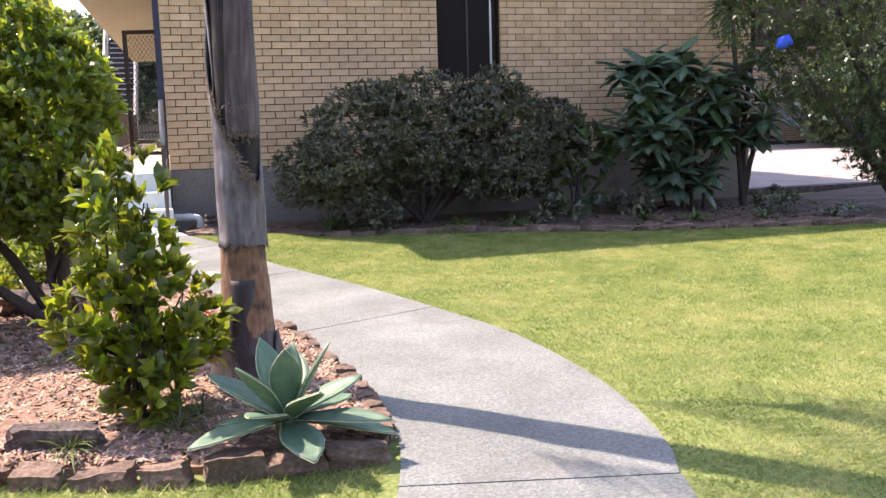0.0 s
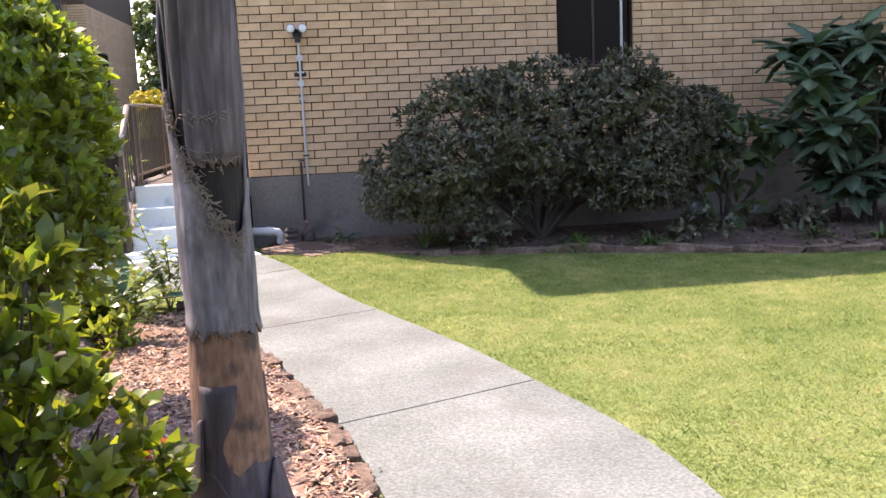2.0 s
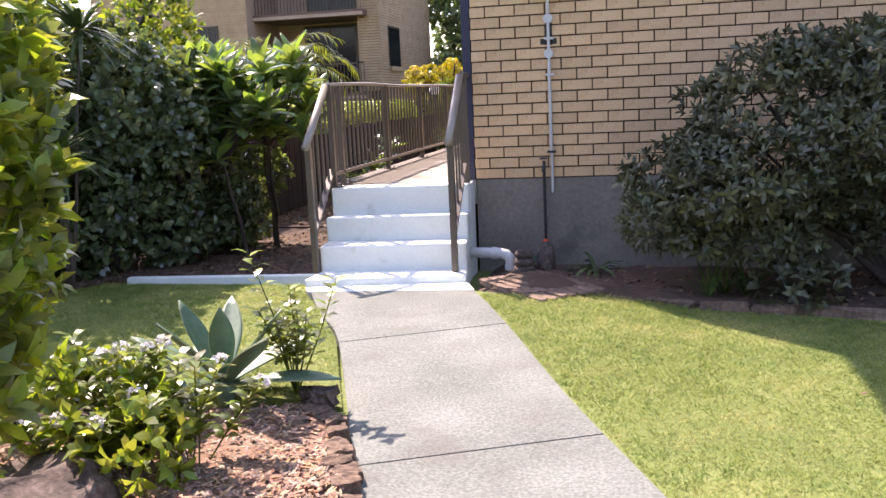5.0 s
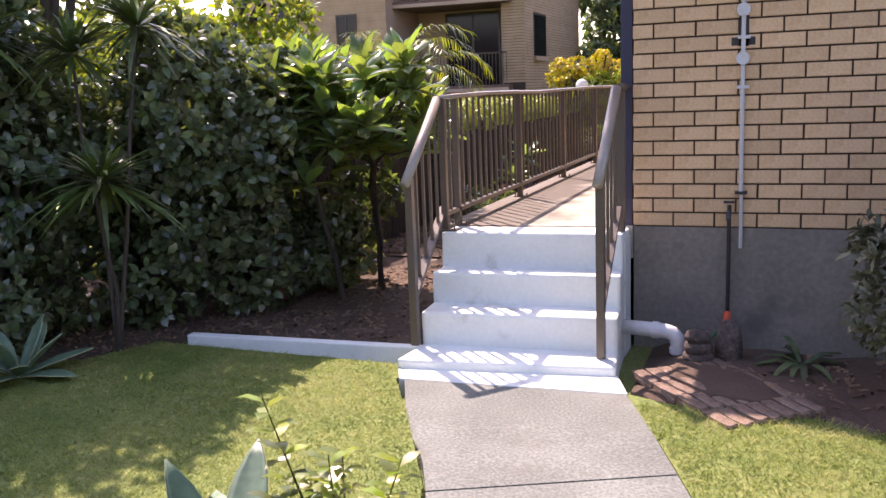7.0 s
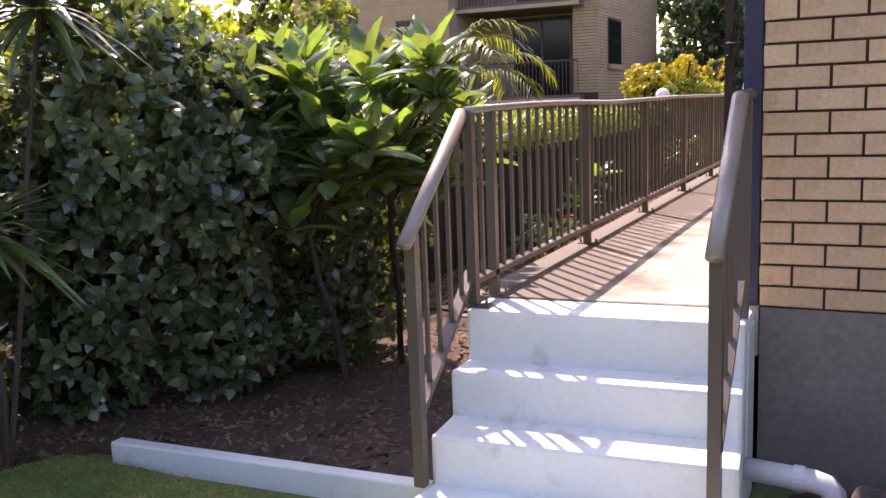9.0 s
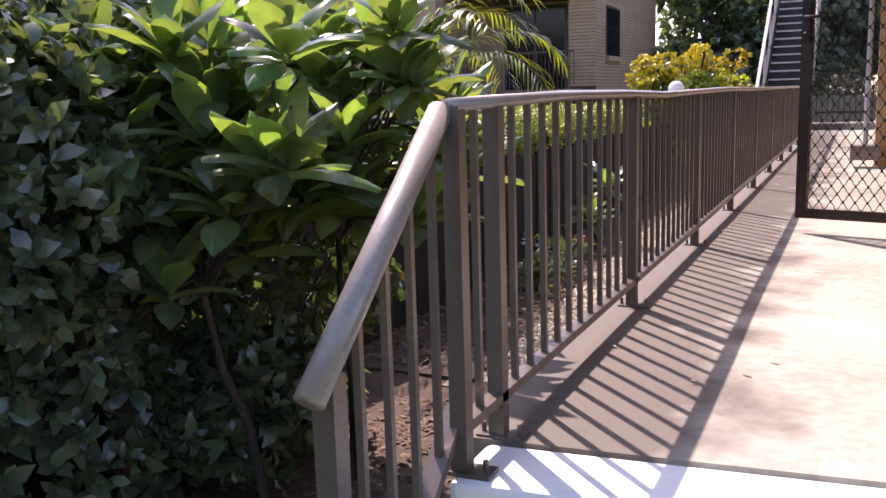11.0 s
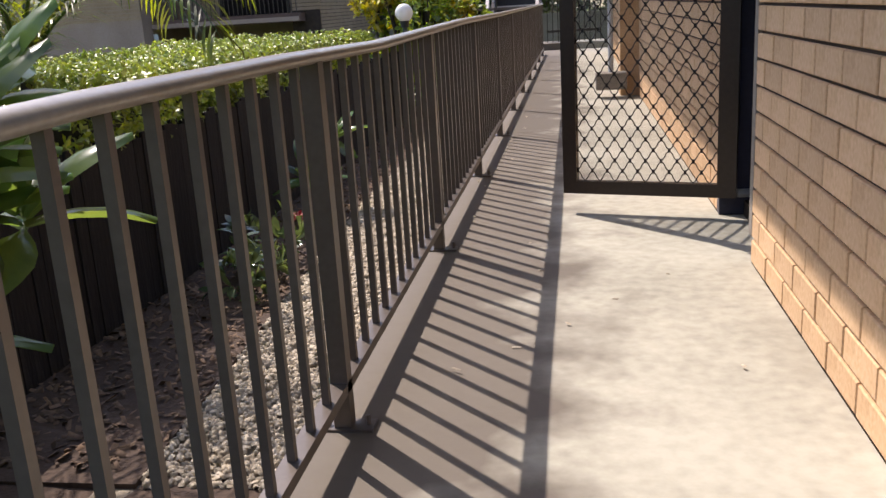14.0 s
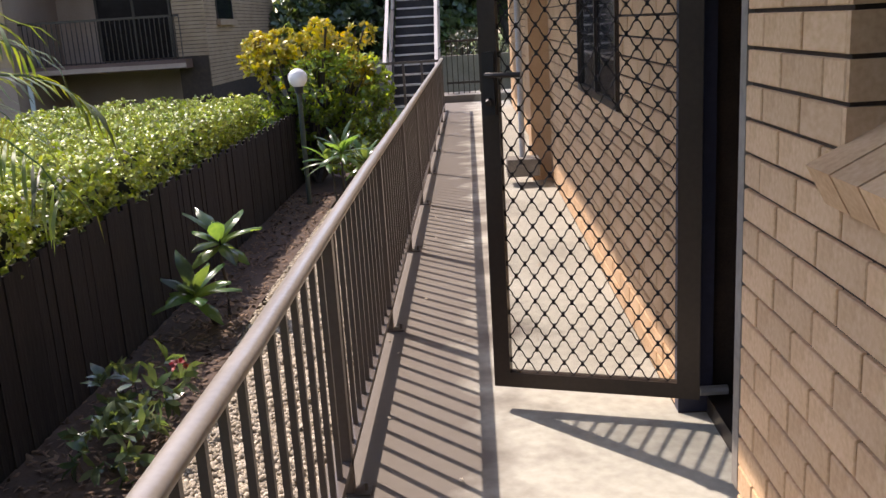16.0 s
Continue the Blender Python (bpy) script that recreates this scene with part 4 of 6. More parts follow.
TB = [(-1.95, 0.2, 2.35, 0.6, 0.55, 0.5), (-1.5, 0.0, 1.75, 0.5, 0.5, 0.5), (-0.3, -0.3, 0.75, 0.85, 0.5, 0.4), (-0.9, 0.0, 1.7, 0.8, 0.7, 0.7), (-0.2, -0.2, 1.2, 0.8, 0.7, 0.7), (-1.3, 0.1, 2.6, 0.9, 0.8, 0.6), (0.1, 0, 2.8, 1.2, 1.0, 0.8), (0.6, -0.3, 1.6, 0.9, 0.8, 0.9), (-0.3, 0, 0.75, 0.5, 0.4, 0.35), (-0.6, 0.2, 3.5, 1.3, 1.1, 0.7)]
part("trunk", branches((0, 0, -0.05), [(-0.9, 0, 2.2), (-0.2, 0, 1.6), (0.2, 0, 3.2), (0.7, -0.2, 2.0), (-1.2, 0.1, 2.9), (-0.4, 0.1, 0.9), (-2.0, -0.22, 2.02)], 0.09, 0.014), M_BARK, tree, smooth=True)
part("crown", crown(TB, 6800, 6, 0.075, 0.017, L_FINE, inner=0.5, upward=-0.4, spread=1.0), None, tree)
tagged(part("plastic_bag", Build().tube([(6.80, -2.55, 1.93), (6.84, -2.57, 1.99), (6.90, -2.58, 2.03), (6.97, -2.57, 1.98)], [0.03, 0.075, 0.06, 0.02], 11), mat("blue plastic", ((0.01, 0.06, 0.55), (0.02, 0.12, 0.75)), 0.5, 0, 9, 40, 0.2), smooth=True), "crumpled bright blue plastic bag caught in the tree", "bag")


# agaves
def agave(label, loc, n, length, width, rise, seed, low=4):
    rnd = random.Random(seed)
    a = thing("agave", label, "agave", loc)
    part("core", Build().tube([(0, 0, -loc[2] - 0.04), (0, 0, -loc[2] / 2), (0, 0, 0.03), (0, 0, 0.08)], [0.04, 0.045, 0.05, 0.02], 10), L_AGAVE, a, smooth=True)
    for i in range(n):
        q = i / (n - 1)
        yaw = i * 2.39996 + rnd.uniform(-0.2, 0.2)
        pitch = radians(low + rise * q ** 1.3 + rnd.uniform(-5, 5))
        L = length * (1.0 - 0.22 * q) * rnd.uniform(0.9, 1.08)
        W = width * (1.0 - 0.25 * q)
        b, rows, cols = Build(), 9, 6
        prof = [0.42, 0.52, 0.70, 0.88, 1.0, 0.98, 0.80, 0.48, 0.03]
        for r in range(rows):
            t = r / (rows - 1)
            bend = math.sin(t * 2.0) * 0.10 * L * (0.6 - q)
            for c in range(cols + 1):
                u = (c / cols - 0.5) * 2
                w = W / 2 * prof[r]
                x = t * L * math.cos(pitch)
                z = t * L * math.sin(pitch) + bend * 1.0 + 0.22 * w * u * u * (1.6 - t) + 0.02 * q
                b.v.append((x + 0.02 - 0.18 * w * u * u * math.sin(pitch), w * u, z + 0.02))
        for r in range(rows - 1):
            for c in range(cols):
                k = r * (cols + 1) + c
                b.f.append((k, k + 1, k + cols + 2, k + cols + 1))
        lf = part("leaf", b, L_AGAVE, a, smooth=True)
        lf.rotation_euler = (0, 0, yaw)
        mod = lf.modifiers.new("thick", "SOLIDIFY")
        mod.thickness, mod.offset = 0.008, -1
        sp = Build()
        k = (cols + 1) * (rows - 1)
        tip = Vector(b.v[k + cols // 2])
        e1, e2 = [Vector(b.v[r * (cols + 1)]) for r in range(rows)], [Vector(b.v[r * (cols + 1) + cols]) for r in range(rows)]
        sp.tube(e1, 0.0014, 4, cap=False).tube(e2, 0.0014, 4, cap=False)
        ed = part("leaf_margin", sp, L_AGEDGE, lf, "pale yellow margin")
    return a


agave("blue-green agave rosette with pale leaf margins at the bed corner", (0.55, -8.05, 0.055), 17, 0.42, 0.165, 98, 1, -18)
agave("tall blue-green agave at the back of the mulch bed", (-0.68, -3.42, 0.03), 11, 0.58, 0.16, 66, 7, 6)
agave("dark shaded agave at the foot of the hedge", (-3.25, -1.75, 0.0), 12, 0.45, 0.12, 60, 9)

# palm
M_PALM = mat("grey palm boot", ((0.060, 0.050, 0.052), (0.150, 0.136, 0.140), (0.30, 0.275, 0.278)), 0.72, 0, 9, 45, 0.7, stretch=(1, 1, 0.2), dirt=((0.055, 0.040, 0.038), 5, 0.52, 0.62))
M_PALMB = mat("brown palm stem", ((0.11, 0.056, 0.032), (0.22, 0.122, 0.072), (0.33, 0.20, 0.125)), 0.9, 0, 6, 50, 0.6, stretch=(1, 1, 0.3), dirt=((0.05, 0.035, 0.03), 9, 0.54, 0.8))
M_PALMD = mat("dark inner palm sheath", ((0.003, 0.002, 0.0015), (0.012, 0.0075, 0.0055), (0.042, 0.028, 0.021)), 0.8, 0, 6, 50, 0.4, stretch=(1, 1, 0.2))
M_PALMV = mat("purple grey palm boot", ((0.03, 0.023, 0.025), (0.062, 0.049, 0.051), (0.125, 0.105, 0.106)), 0.75, 0, 7, 45, 0.5, stretch=(1, 1, 0.12), dirt=((0.028, 0.022, 0.026), 7, 0.52, 0.8))
M_PALMM = mat("brown grey palm boot", ((0.020, 0.013, 0.014), (0.085, 0.064, 0.066), (0.21, 0.172, 0.172)), 0.75, 0, 3.2, 45, 0.5, stretch=(1, 1, 0.12), dirt=((0.035, 0.027, 0.03), 5, 0.55, 0.8))
M_FIBRE = mat("pale palm fibre", ((0.15, 0.115, 0.085), (0.27, 0.215, 0.165)), 0.9, 0, 6, 50, 0.1)
PX, PY = 0.472, -7.0
palm = thing("palm_tree", "palm with grey peeling leaf boots on a ringed brown trunk", "palm", (PX, PY, 0))


def skin(prof, material, name, th0=0, th1=2 * math.pi, n=28, wob=0.0, seed=0, cut=None, label="", thick=0.006):
    """A turned sheet about the trunk between two angles; cut(th) gives its lower and upper ends."""
    b, rows = Build(), 22
    full = th1 - th0 > 6.28
    for i in range(n + (0 if full else 1)):
        th = th0 + (th1 - th0) * i / n
        lo, hi = cut(th) if cut else (prof[0][0], prof[-1][0])
        for r in range(rows):
            z = lo + (hi - lo) * r / (rows - 1)
            rad = np.interp(z, [p[0] for p in prof], [p[1] for p in prof])
            rad += wob * noise.noise(Vector((math.cos(th) * 1.3 + seed, math.sin(th) * 1.3, z * 3)))
            b.v.append((rad * math.cos(th), rad * math.sin(th), z))
    m = n if full else n
    tot = n if full else n + 1
    for i in range(m):
        j = (i + 1) % tot
        for r in range(rows - 1):
            b.f.append((i * rows + r, j * rows + r, j * rows + r + 1, i * rows + r + 1))
    ob = part(name, b, material, palm, label, smooth=True)
    mod = ob.modifiers.new("thick", "SOLIDIFY")
    mod.thickness, mod.offset = thick, 1
    return ob


skin([(-0.05, 0.19), (0.03, 0.175), (0.12, 0.145), (0.3, 0.12), (0.5, 0.108)], M_PALMV, "lower_boot", wob=0.02, seed=3)
skin([(0.18, 0.130), (0.30, 0.123), (0.5, 0.1125), (0.56, 0.108), (0.68, 0.104), (0.72, 0.102)], M_PALMB, "trunk", wob=0.008, seed=5)
skin([(-0.03, 0.196), (0.06, 0.172), (0.16, 0.150), (0.34, 0.128)], M_PALMV, "loose_boot", n=48, wob=0.02, seed=33, cut=lambda th: (-0.02, 0.17 + 0.20 * noise.noise(Vector((math.cos(th) * 1.1, math.sin(th) * 1.1, 4)))), label="ragged dark boot base", thick=0.008)
skin([(0.2, 0.140), (0.30, 0.132), (0.42, 0.120)], M_PALMV, "loose_boot", -2.85, -2.15, 16, 0.016, 21, lambda th: (0.2 + 0.05 * noise.noise(Vector((th * 2, 5, 1))), 0.36 + 0.08 * noise.noise(Vector((th * 1.6, 9, 1)))), "peeling dark boot flap", 0.008)
skin([(0.468, 0.1135), (0.492, 0.1145)], M_FIBRE, "ring", n=64, wob=0.008, seed=5, cut=lambda th: (0.466 + 0.012 * noise.noise(Vector((th * 9, 2, 1))), 0.492 + 0.008 * noise.noise(Vector((th * 7, 6, 1)))), label="pale ring scar", thick=0.002)
skin([(0.66, 0.088), (1.1, 0.088), (1.12, 0.098), (1.14, 0.086), (2.0, 0.10), (3.0, 0.095), (5.4, 0.075)], M_PALMD, "inner_sheath", wob=0.015, seed=7)


def outer_cut(th):
    """Lower and upper end of the outer boot: high on one flank, falling across the front to a point, rising again behind."""
    a = (th + math.pi) % (2 * math.pi)
    ragged = 0.045 * noise.noise(Vector((th * 5, 0, 1)))
    hi = np.interp(a, [0, 0.25, 1.08, 1.57, 2.3, 2.8, 3.2, 4.6, 5.6, 6.2, 6.29], [1.40, 1.41, 1.18, 1.07, 0.93, 1.05, 1.25, 2.1, 2.2, 1.6, 1.40])
    return 0.665 + ragged, hi + ragged * 0.5


skin([(0.6, 0.120), (0.72, 0.106), (1.0, 0.106), (1.4, 0.116), (2.3, 0.118)], M_PALM, "leaf_boot", n=80, wob=0.014, seed=2, cut=outer_cut, label="grey peeling leaf boot", thick=0.008)
skin([(1.15, 0.097), (1.3, 0.104), (1.9, 0.110), (2.6, 0.118)], M_PALMM, "leaf_boot", -math.pi + 1.1, -math.pi + 4.4, 56, 0.018, 9, lambda th: (1.20 + 0.03 * noise.noise(Vector((th * 7, 1, 3))), min(2.6, 1.36 + 2.2 * max(0.0, th + math.pi - 1.1) + 0.05 * noise.noise(Vector((th * 9, 4, 3))))), "upper purple-grey leaf boot", 0.008)
skin([(1.15, 0.092), (1.3, 0.096), (1.9, 0.106), (2.6, 0.115)], M_PALM, "leaf_boot", -math.pi - 1.3, -math.pi + 0.22, 24, 0.012, 19, lambda th: (1.1, 2.6), "thin grey inner boot edge", 0.007)
skin([(2.2, 0.125), (3.2, 0.115), (5.4, 0.09)], M_PALM, "leaf_boot", wob=0.015, seed=12, label="smooth upper boot")
fb = Build()
rf = random.Random(5)
for i in range(620):
    if i % 4:
        a = rf.uniform(0.25, 2.45)
        z = float(outer_cut(a - math.pi)[1]) + rf.uniform(-0.03, 0.05)
    else:
        a, z = rf.uniform(0.9, 2.4), rf.choice((0.67, 1.02, 1.20, 1.22, 1.35)) + rf.uniform(-0.02, 0.02)
    th = a - math.pi
    r = 0.108 + rf.uniform(0, 0.012)
    p = Vector((r * math.cos(th), r * math.sin(th), z))
    tan = Vector((-math.sin(th), math.cos(th), 0))
    d = (tan * rf.uniform(-0.2, 1.0) + Vector((0, 0, rf.uniform(-0.9, 0.3)))).normalized() * rf.uniform(0.010, 0.034)
    o = Vector((math.cos(th), math.sin(th), 0)) * rf.uniform(0.003, 0.014)
    fb.tube([p, p + d * 0.5 + o, p + d + o * 0.5], [0.0015, 0.0012, 0.0005], 4, cap=False)
tagged(part("fibre_fringe", fb, M_FIBRE, palm, "pale curling fibres"), kind="stuff")
fr = Build()
fb2, fw, fu = [], [], []
for i in range(13):
    yaw, el = i * 2.4, radians(60 - 7 * i)
    prev = Vector((0, 0, 5.4))
    pts = [prev]
    for k in range(8):
        e = el - 0.2 * k
        prev = prev + Vector((math.cos(yaw) * math.cos(e), math.sin(yaw) * math.cos(e), math.sin(e))) * 0.25
        pts.append(prev)
    fr.tube(pts, [0.025 - 0.0028 * k for k in range(9)], 6)
    for k in range(1, 9):
        for s in (-1, 1):
            for h in range(3):
                p = pts[k - 1].lerp(pts[k], h / 3)
                d = (pts[k] - pts[k - 1]).normalized()
                sd = d.cross(Vector((0, 0, 1))).normalized() * s
                fb2.append(p), fw.append(d * 0.5 + sd + Vector((0, 0, -0.3))), fu.append((0, 0, 1))
part("frond_ribs", fr, M_PALM, palm)
v, f = leaves(np.array(fb2), np.array(fw), np.array(fu, float) + 0.01, 0.5, 0.035, 0.1, 0.2)
tagged(part("foliage", raw_mesh("foliage", v, f, L_STRAP), None, palm), kind="stuff")

# flowering plants, sapling and tufts in the mulch bed
def spike_plant(loc, n, h, seed):
    rnd = random.Random(seed)
    s = thing("flower_plant", "yellow-green leafy flower stems with small white blooms", "flower", loc)
    st, b, w, u, fl = Build(), [], [], [], []
    for i in range(n):
        top = Vector((rnd.uniform(-0.28, 0.28), rnd.uniform(-0.2, 0.2), h * rnd.uniform(0.6, 1.1)))
        foot = top * 0.25
        foot.z = -0.03
        mid = foot.lerp(top, 0.5) + Vector((rnd.uniform(-0.04, 0.04), rnd.uniform(-0.04, 0.04), 0))
        part("stem", Build().tube([foot, mid, top], [0.004, 0.0035, 0.002], 5), L_YELLOW, s)
        for k in range(34):
            q = 0.25 + 0.75 * k / 34
            p = foot.lerp(mid, q * 2) if q < 0.5 else mid.lerp(top, q * 2 - 1)
            th = k * 2.4
            b.append(p), w.append((math.cos(th), math.sin(th), 0.55)), u.append((0, 0, 1))
        if i % 2 == 0:
            part("bloom", crown([(*top, 0.022, 0.022, 0.014)], 14, 4, 0.016, 0.014, M_FLOWER, "bloom"), None, s, "small white bloom")
    v, f = leaves(np.array(b), np.array(w), np.array(u, float) + 0.02, 0.085, 0.042, 0.2, 0.25)
    part("foliage", raw_mesh("foliage", v, f, L_YELLOW), None, s)
    return s


shrub("low_leafy_plant", "low dense green leafy plant beside the rock", (-0.95, -4.15, 0), [(-1.0, -4.15, 0.2, 0.4, 0.3, 0.2), (-0.6, -4.35, 0.12, 0.2, 0.2, 0.14)], 260, 5, 0.075, 0.032, L_MURRAYA, r0=0.01, inner=0.4)
spike_plant((-0.5, -4.15, 0), 9, 0.42, 1)
spike_plant((-0.75, -4.3, 0), 8, 0.30, 2)
spike_plant((-0.95, -3.95, 0), 8, 0.42, 3)
sap = thing("sapling", "thin sapling with sparse pale green leaves at the bed edge", "shrub", (-0.36, -3.32, 0))
st, b, w, u = Build(), [], [], []
rs = random.Random(8)
for i in range(8):
    top = Vector((rs.uniform(-0.22, 0.28), rs.uniform(-0.15, 0.15), rs.uniform(0.35, 0.72)))
    foot = Vector((0, 0, -0.03))
    part("stem", Build().tube([foot, foot.lerp(top, 0.5) + Vector((0.02, 0, 0.02)), top], [0.005, 0.004, 0.002], 5), L_YELLOW, sap)
    for k in range(26):
        p = foot.lerp(top, 0.35 + 0.65 * k / 26)
        b.append(p), w.append((math.cos(k * 2.4), math.sin(k * 2.4), 0.4)), u.append((0, 0.02, 1))
v, f = leaves(np.array(b), np.array(w), np.array(u, float), 0.085, 0.042, 0.2, 0.2)
part("foliage", raw_mesh("foliage", v, f, L_YELLOW), None, sap)
for x, y in ((0.12, -7.75), (0.22, -7.62), (-0.3, -7.85), (-0.9, -6.6), (-0.5, -6.3), (0.3, -6.4)):
    rosette("grass_tuft", "dry grassy tuft in the mulch", (x, y, -0.01), [(0, 0, 0)], 40, 0.2, 0.007, L_STRAP, droop=0.5, up_min=0.2, category="grass", group="grass tufts in the mulch")

# ---- hedge side ----
def blob_field(cx, cy, cz, sx, sy, sz, n, r, seed):
    rnd = random.Random(seed)
    return [(cx + rnd.uniform(-sx, sx), cy + rnd.uniform(-sy, sy), cz + rnd.uniform(-sz, sz), r * rnd.uniform(0.7, 1.2), r * rnd.uniform(0.7, 1.2), r * rnd.uniform(0.7, 1.1)) for _ in range(n)]


shrub("hibiscus_hedge", "tall dense dark glossy hibiscus hedge beside the steps", (-2.95, 0.6, -0.02), blob_field(-2.95, 0.4, 1.42, 0.3, 0.5, 0.25, 13, 0.36, 1) + blob_field(-2.9, 0.1, 0.75, 0.25, 0.4, 0.3, 6, 0.13, 91), 3300, 5, 0.085, 0.046, L_DARK, r0=0.04, inner=0.55, group="hibiscus hedge")
shrub("hibiscus_hedge", "tall dense dark glossy hibiscus hedge over shaded soil", (-3.3, -0.1, -0.02), blob_field(-3.3, -0.15, 1.05, 0.45, 0.4, 0.75, 18, 0.42, 2), 4800, 5, 0.085, 0.046, L_DARK, r0=0.05, inner=0.55, group="hibiscus hedge")
shrub("hibiscus_hedge", "dark overgrown hedge with hanging stems at the lawn", (-4.3, -1.0, -0.02), blob_field(-4.4, -0.9, 1.1, 0.7, 0.5, 0.95, 20, 0.5, 3), 4600, 5, 0.088, 0.048, L_DARK, r0=0.05, inner=0.55, group="hibiscus hedge")
shrub("hibiscus_hedge", "dark overgrown shrub at the far end of the lawn", (-5.6, -2.2, -0.02), blob_field(-5.4, -2.2, 1.1, 0.8, 0.8, 1.0, 15, 0.65, 4), 3000, 5, 0.11, 0.05, L_DARK, r0=0.06, inner=0.55, group="hibiscus hedge")
shrub("climbing_shrub", "tall mixed green shrub rising behind the hedge", (-4.5, 1.5, -0.02), blob_field(-4.7, 1.5, 1.6, 0.7, 0.6, 0.4, 8, 0.45, 5), 1500, 5, 0.10, 0.055, L_MURRAYA, r0=0.06, inner=0.5)
shrub("shade_tree", "leafy tree with twisting pale stems over the hedge", (-5.0, 0.2, -0.02), blob_field(-4.4, -0.95, 3.5, 1.1, 0.8, 0.4, 13, 0.42, 6) + blob_field(-5.6, -0.5, 2.7, 0.6, 0.5, 0.4, 4, 0.4, 66), 1500, 5, 0.11, 0.055, L_MURRAYA, r0=0.07, category="tree", inner=0.5)
shrub("back_tree", "dense leafy tree behind the hibiscus hedge", (-6.6, 3.2, -0.05), blob_field(-6.4, 3.0, 2.1, 1.1, 1.6, 0.9, 16, 0.7, 81), 2600, 5, 0.12, 0.055, L_MURRAYA, r0=0.09, category="tree", inner=0.5)
rosette("cordyline", "dark spiky cordyline with a bare bent stem", (-3.05, -1.15, -0.02), [(0.1, -0.1, 1.12), (-0.3, 0.2, 1.9), (0.1, 0.35, 2.05)], 110, 0.48, 0.035, L_STRAP, 0.014, 0.35)
rosette("cordyline", "spiky cordyline rising above the hedge", (-3.9, -1.35, -0.02), [(0.2, 0, 2.0), (-0.2, 0.1, 1.5)], 110, 0.5, 0.035, L_STRAP, 0.014, 0.35)


def whorl_plant(name, label, foot, heads, per, length, width, material, r0, category="shrub", lift=75, forks=0):
    """Bare limbs, each ending in a whorl of broad leaves."""
    s = thing(name, label, category, foot)
    rows, cols = 6, 4
    tops = []
    if forks:
        for h in heads[:forks]:
            tops.append(Vector((h[0] * 0.45, h[1] * 0.7, 0.62 * h[2])))
            part("stem", branches((h[0] * 0.3, h[1] * 0.5, -0.03), [tops[-1]], r0 * 2.2, r0 * 1.3, 0.06), M_BARK, s, smooth=True)
    prof = [0.12, 0.62, 0.95, 1.0, 0.66, 0.03]
    for h in heads:
        foot0 = min(tops, key=lambda p: (p - Vector(h)).length) if tops else (h[0] * 0.4, h[1] * 0.4, -0.03)
        limb = part("limb", branches(foot0, [h], r0, r0 * 0.5, 0.05), M_BARK, s, smooth=True)
        h = Vector(h)
        V, F, k = [], [], 0
        for i in range(per):
            q = i / per
            yaw, el = i * 2.4 + random.uniform(-0.3, 0.3), radians(lift - 85 * q + random.uniform(-14, 14))
            L, W = length * random.uniform(0.75, 1.15), width * random.uniform(0.8, 1.15)
            pt = h + Vector((0, 0, -0.06 * q))
            side = Vector((-math.sin(yaw), math.cos(yaw), 0))
            tw = random.uniform(-0.35, 0.35)
            for r in range(rows):
                e = el - 0.16 * r
                d = Vector((math.cos(yaw) * math.cos(e), math.sin(yaw) * math.cos(e), math.sin(e)))
                nor = d.cross(side)
                sd = side * math.cos(tw) + nor * math.sin(tw)
                for c in range(cols + 1):
                    u = c / cols * 2 - 1
                    V.append(tuple(pt + sd * (W / 2 * prof[r] * u) - nor * (0.16 * W * abs(u))))
                pt = pt + d * (L / (rows - 1))
            for r in range(rows - 1):
                for c in range(cols):
                    a = k + r * (cols + 1) + c
                    F.append((a, a + 1, a + cols + 2, a + cols + 1))
            k += rows * (cols + 1)
        part("leaf_whorl", raw_mesh("leaf_whorl", np.array(V), np.array(F), material, True), None, limb)
    return s


L_MAG = leaf_mat("dark blue green broad leaf", (0.048, 0.095, 0.055), (0.135, 0.205, 0.115), 0.36, 0.26)
rm = random.Random(44)
heads = [(rm.uniform(-0.95, 0.95), rm.uniform(-0.35, 0.55), rm.uniform(0.9, 2.05)) for _ in range(58)] + [(rm.uniform(-0.5, 0.2), rm.uniform(-0.4, 0.3), rm.uniform(0.35, 0.9)) for _ in range(16)]
whorl_plant("magnolia_shrub", "dark large-leaved shrub with drooping leaf whorls in shade", (6.55, -1.2, -0.02), heads, 11, 0.37, 0.165, L_MAG, 0.011, lift=50, forks=9)
rw = random.Random(12)
heads = [(rw.uniform(-0.75, 0.36), rw.uniform(-0.85, 0.6), rw.uniform(1.12, 1.84)) for _ in range(92)] + [(rw.uniform(-0.8, -0.1), rw.uniform(-0.9, -0.3), rw.uniform(0.95, 1.2)) for _ in range(10)]
whorl_plant("frangipani", "broad-leaved frangipani with bright sunlit leaves beside the handrail", (-2.15, 0.98, 0.0), heads, 11, 0.29, 0.105, L_FRANGI, 0.009, lift=80, forks=4)
# leafy filler, added to cast shade on the bare soil between the stems
shrub("shade_filler", "dark leafy filler added under the frangipani to shade the soil", (-2.75, 0.9, -0.02), blob_field(-2.65, 0.85, 0.62, 0.3, 0.45, 0.38, 13, 0.24, 71), 1100, 5, 0.085, 0.042, L_DARK, r0=0.014, inner=0.5)
whorl_plant("frangipani_cutting", "small broad-leaved frangipani in front of the timber fence", (-2.62, 6.9, 0.0), [(0.0, 0, 0.62), (-0.1, -0.45, 0.34)], 14, 0.33, 0.125, L_FRANGI, 0.02)
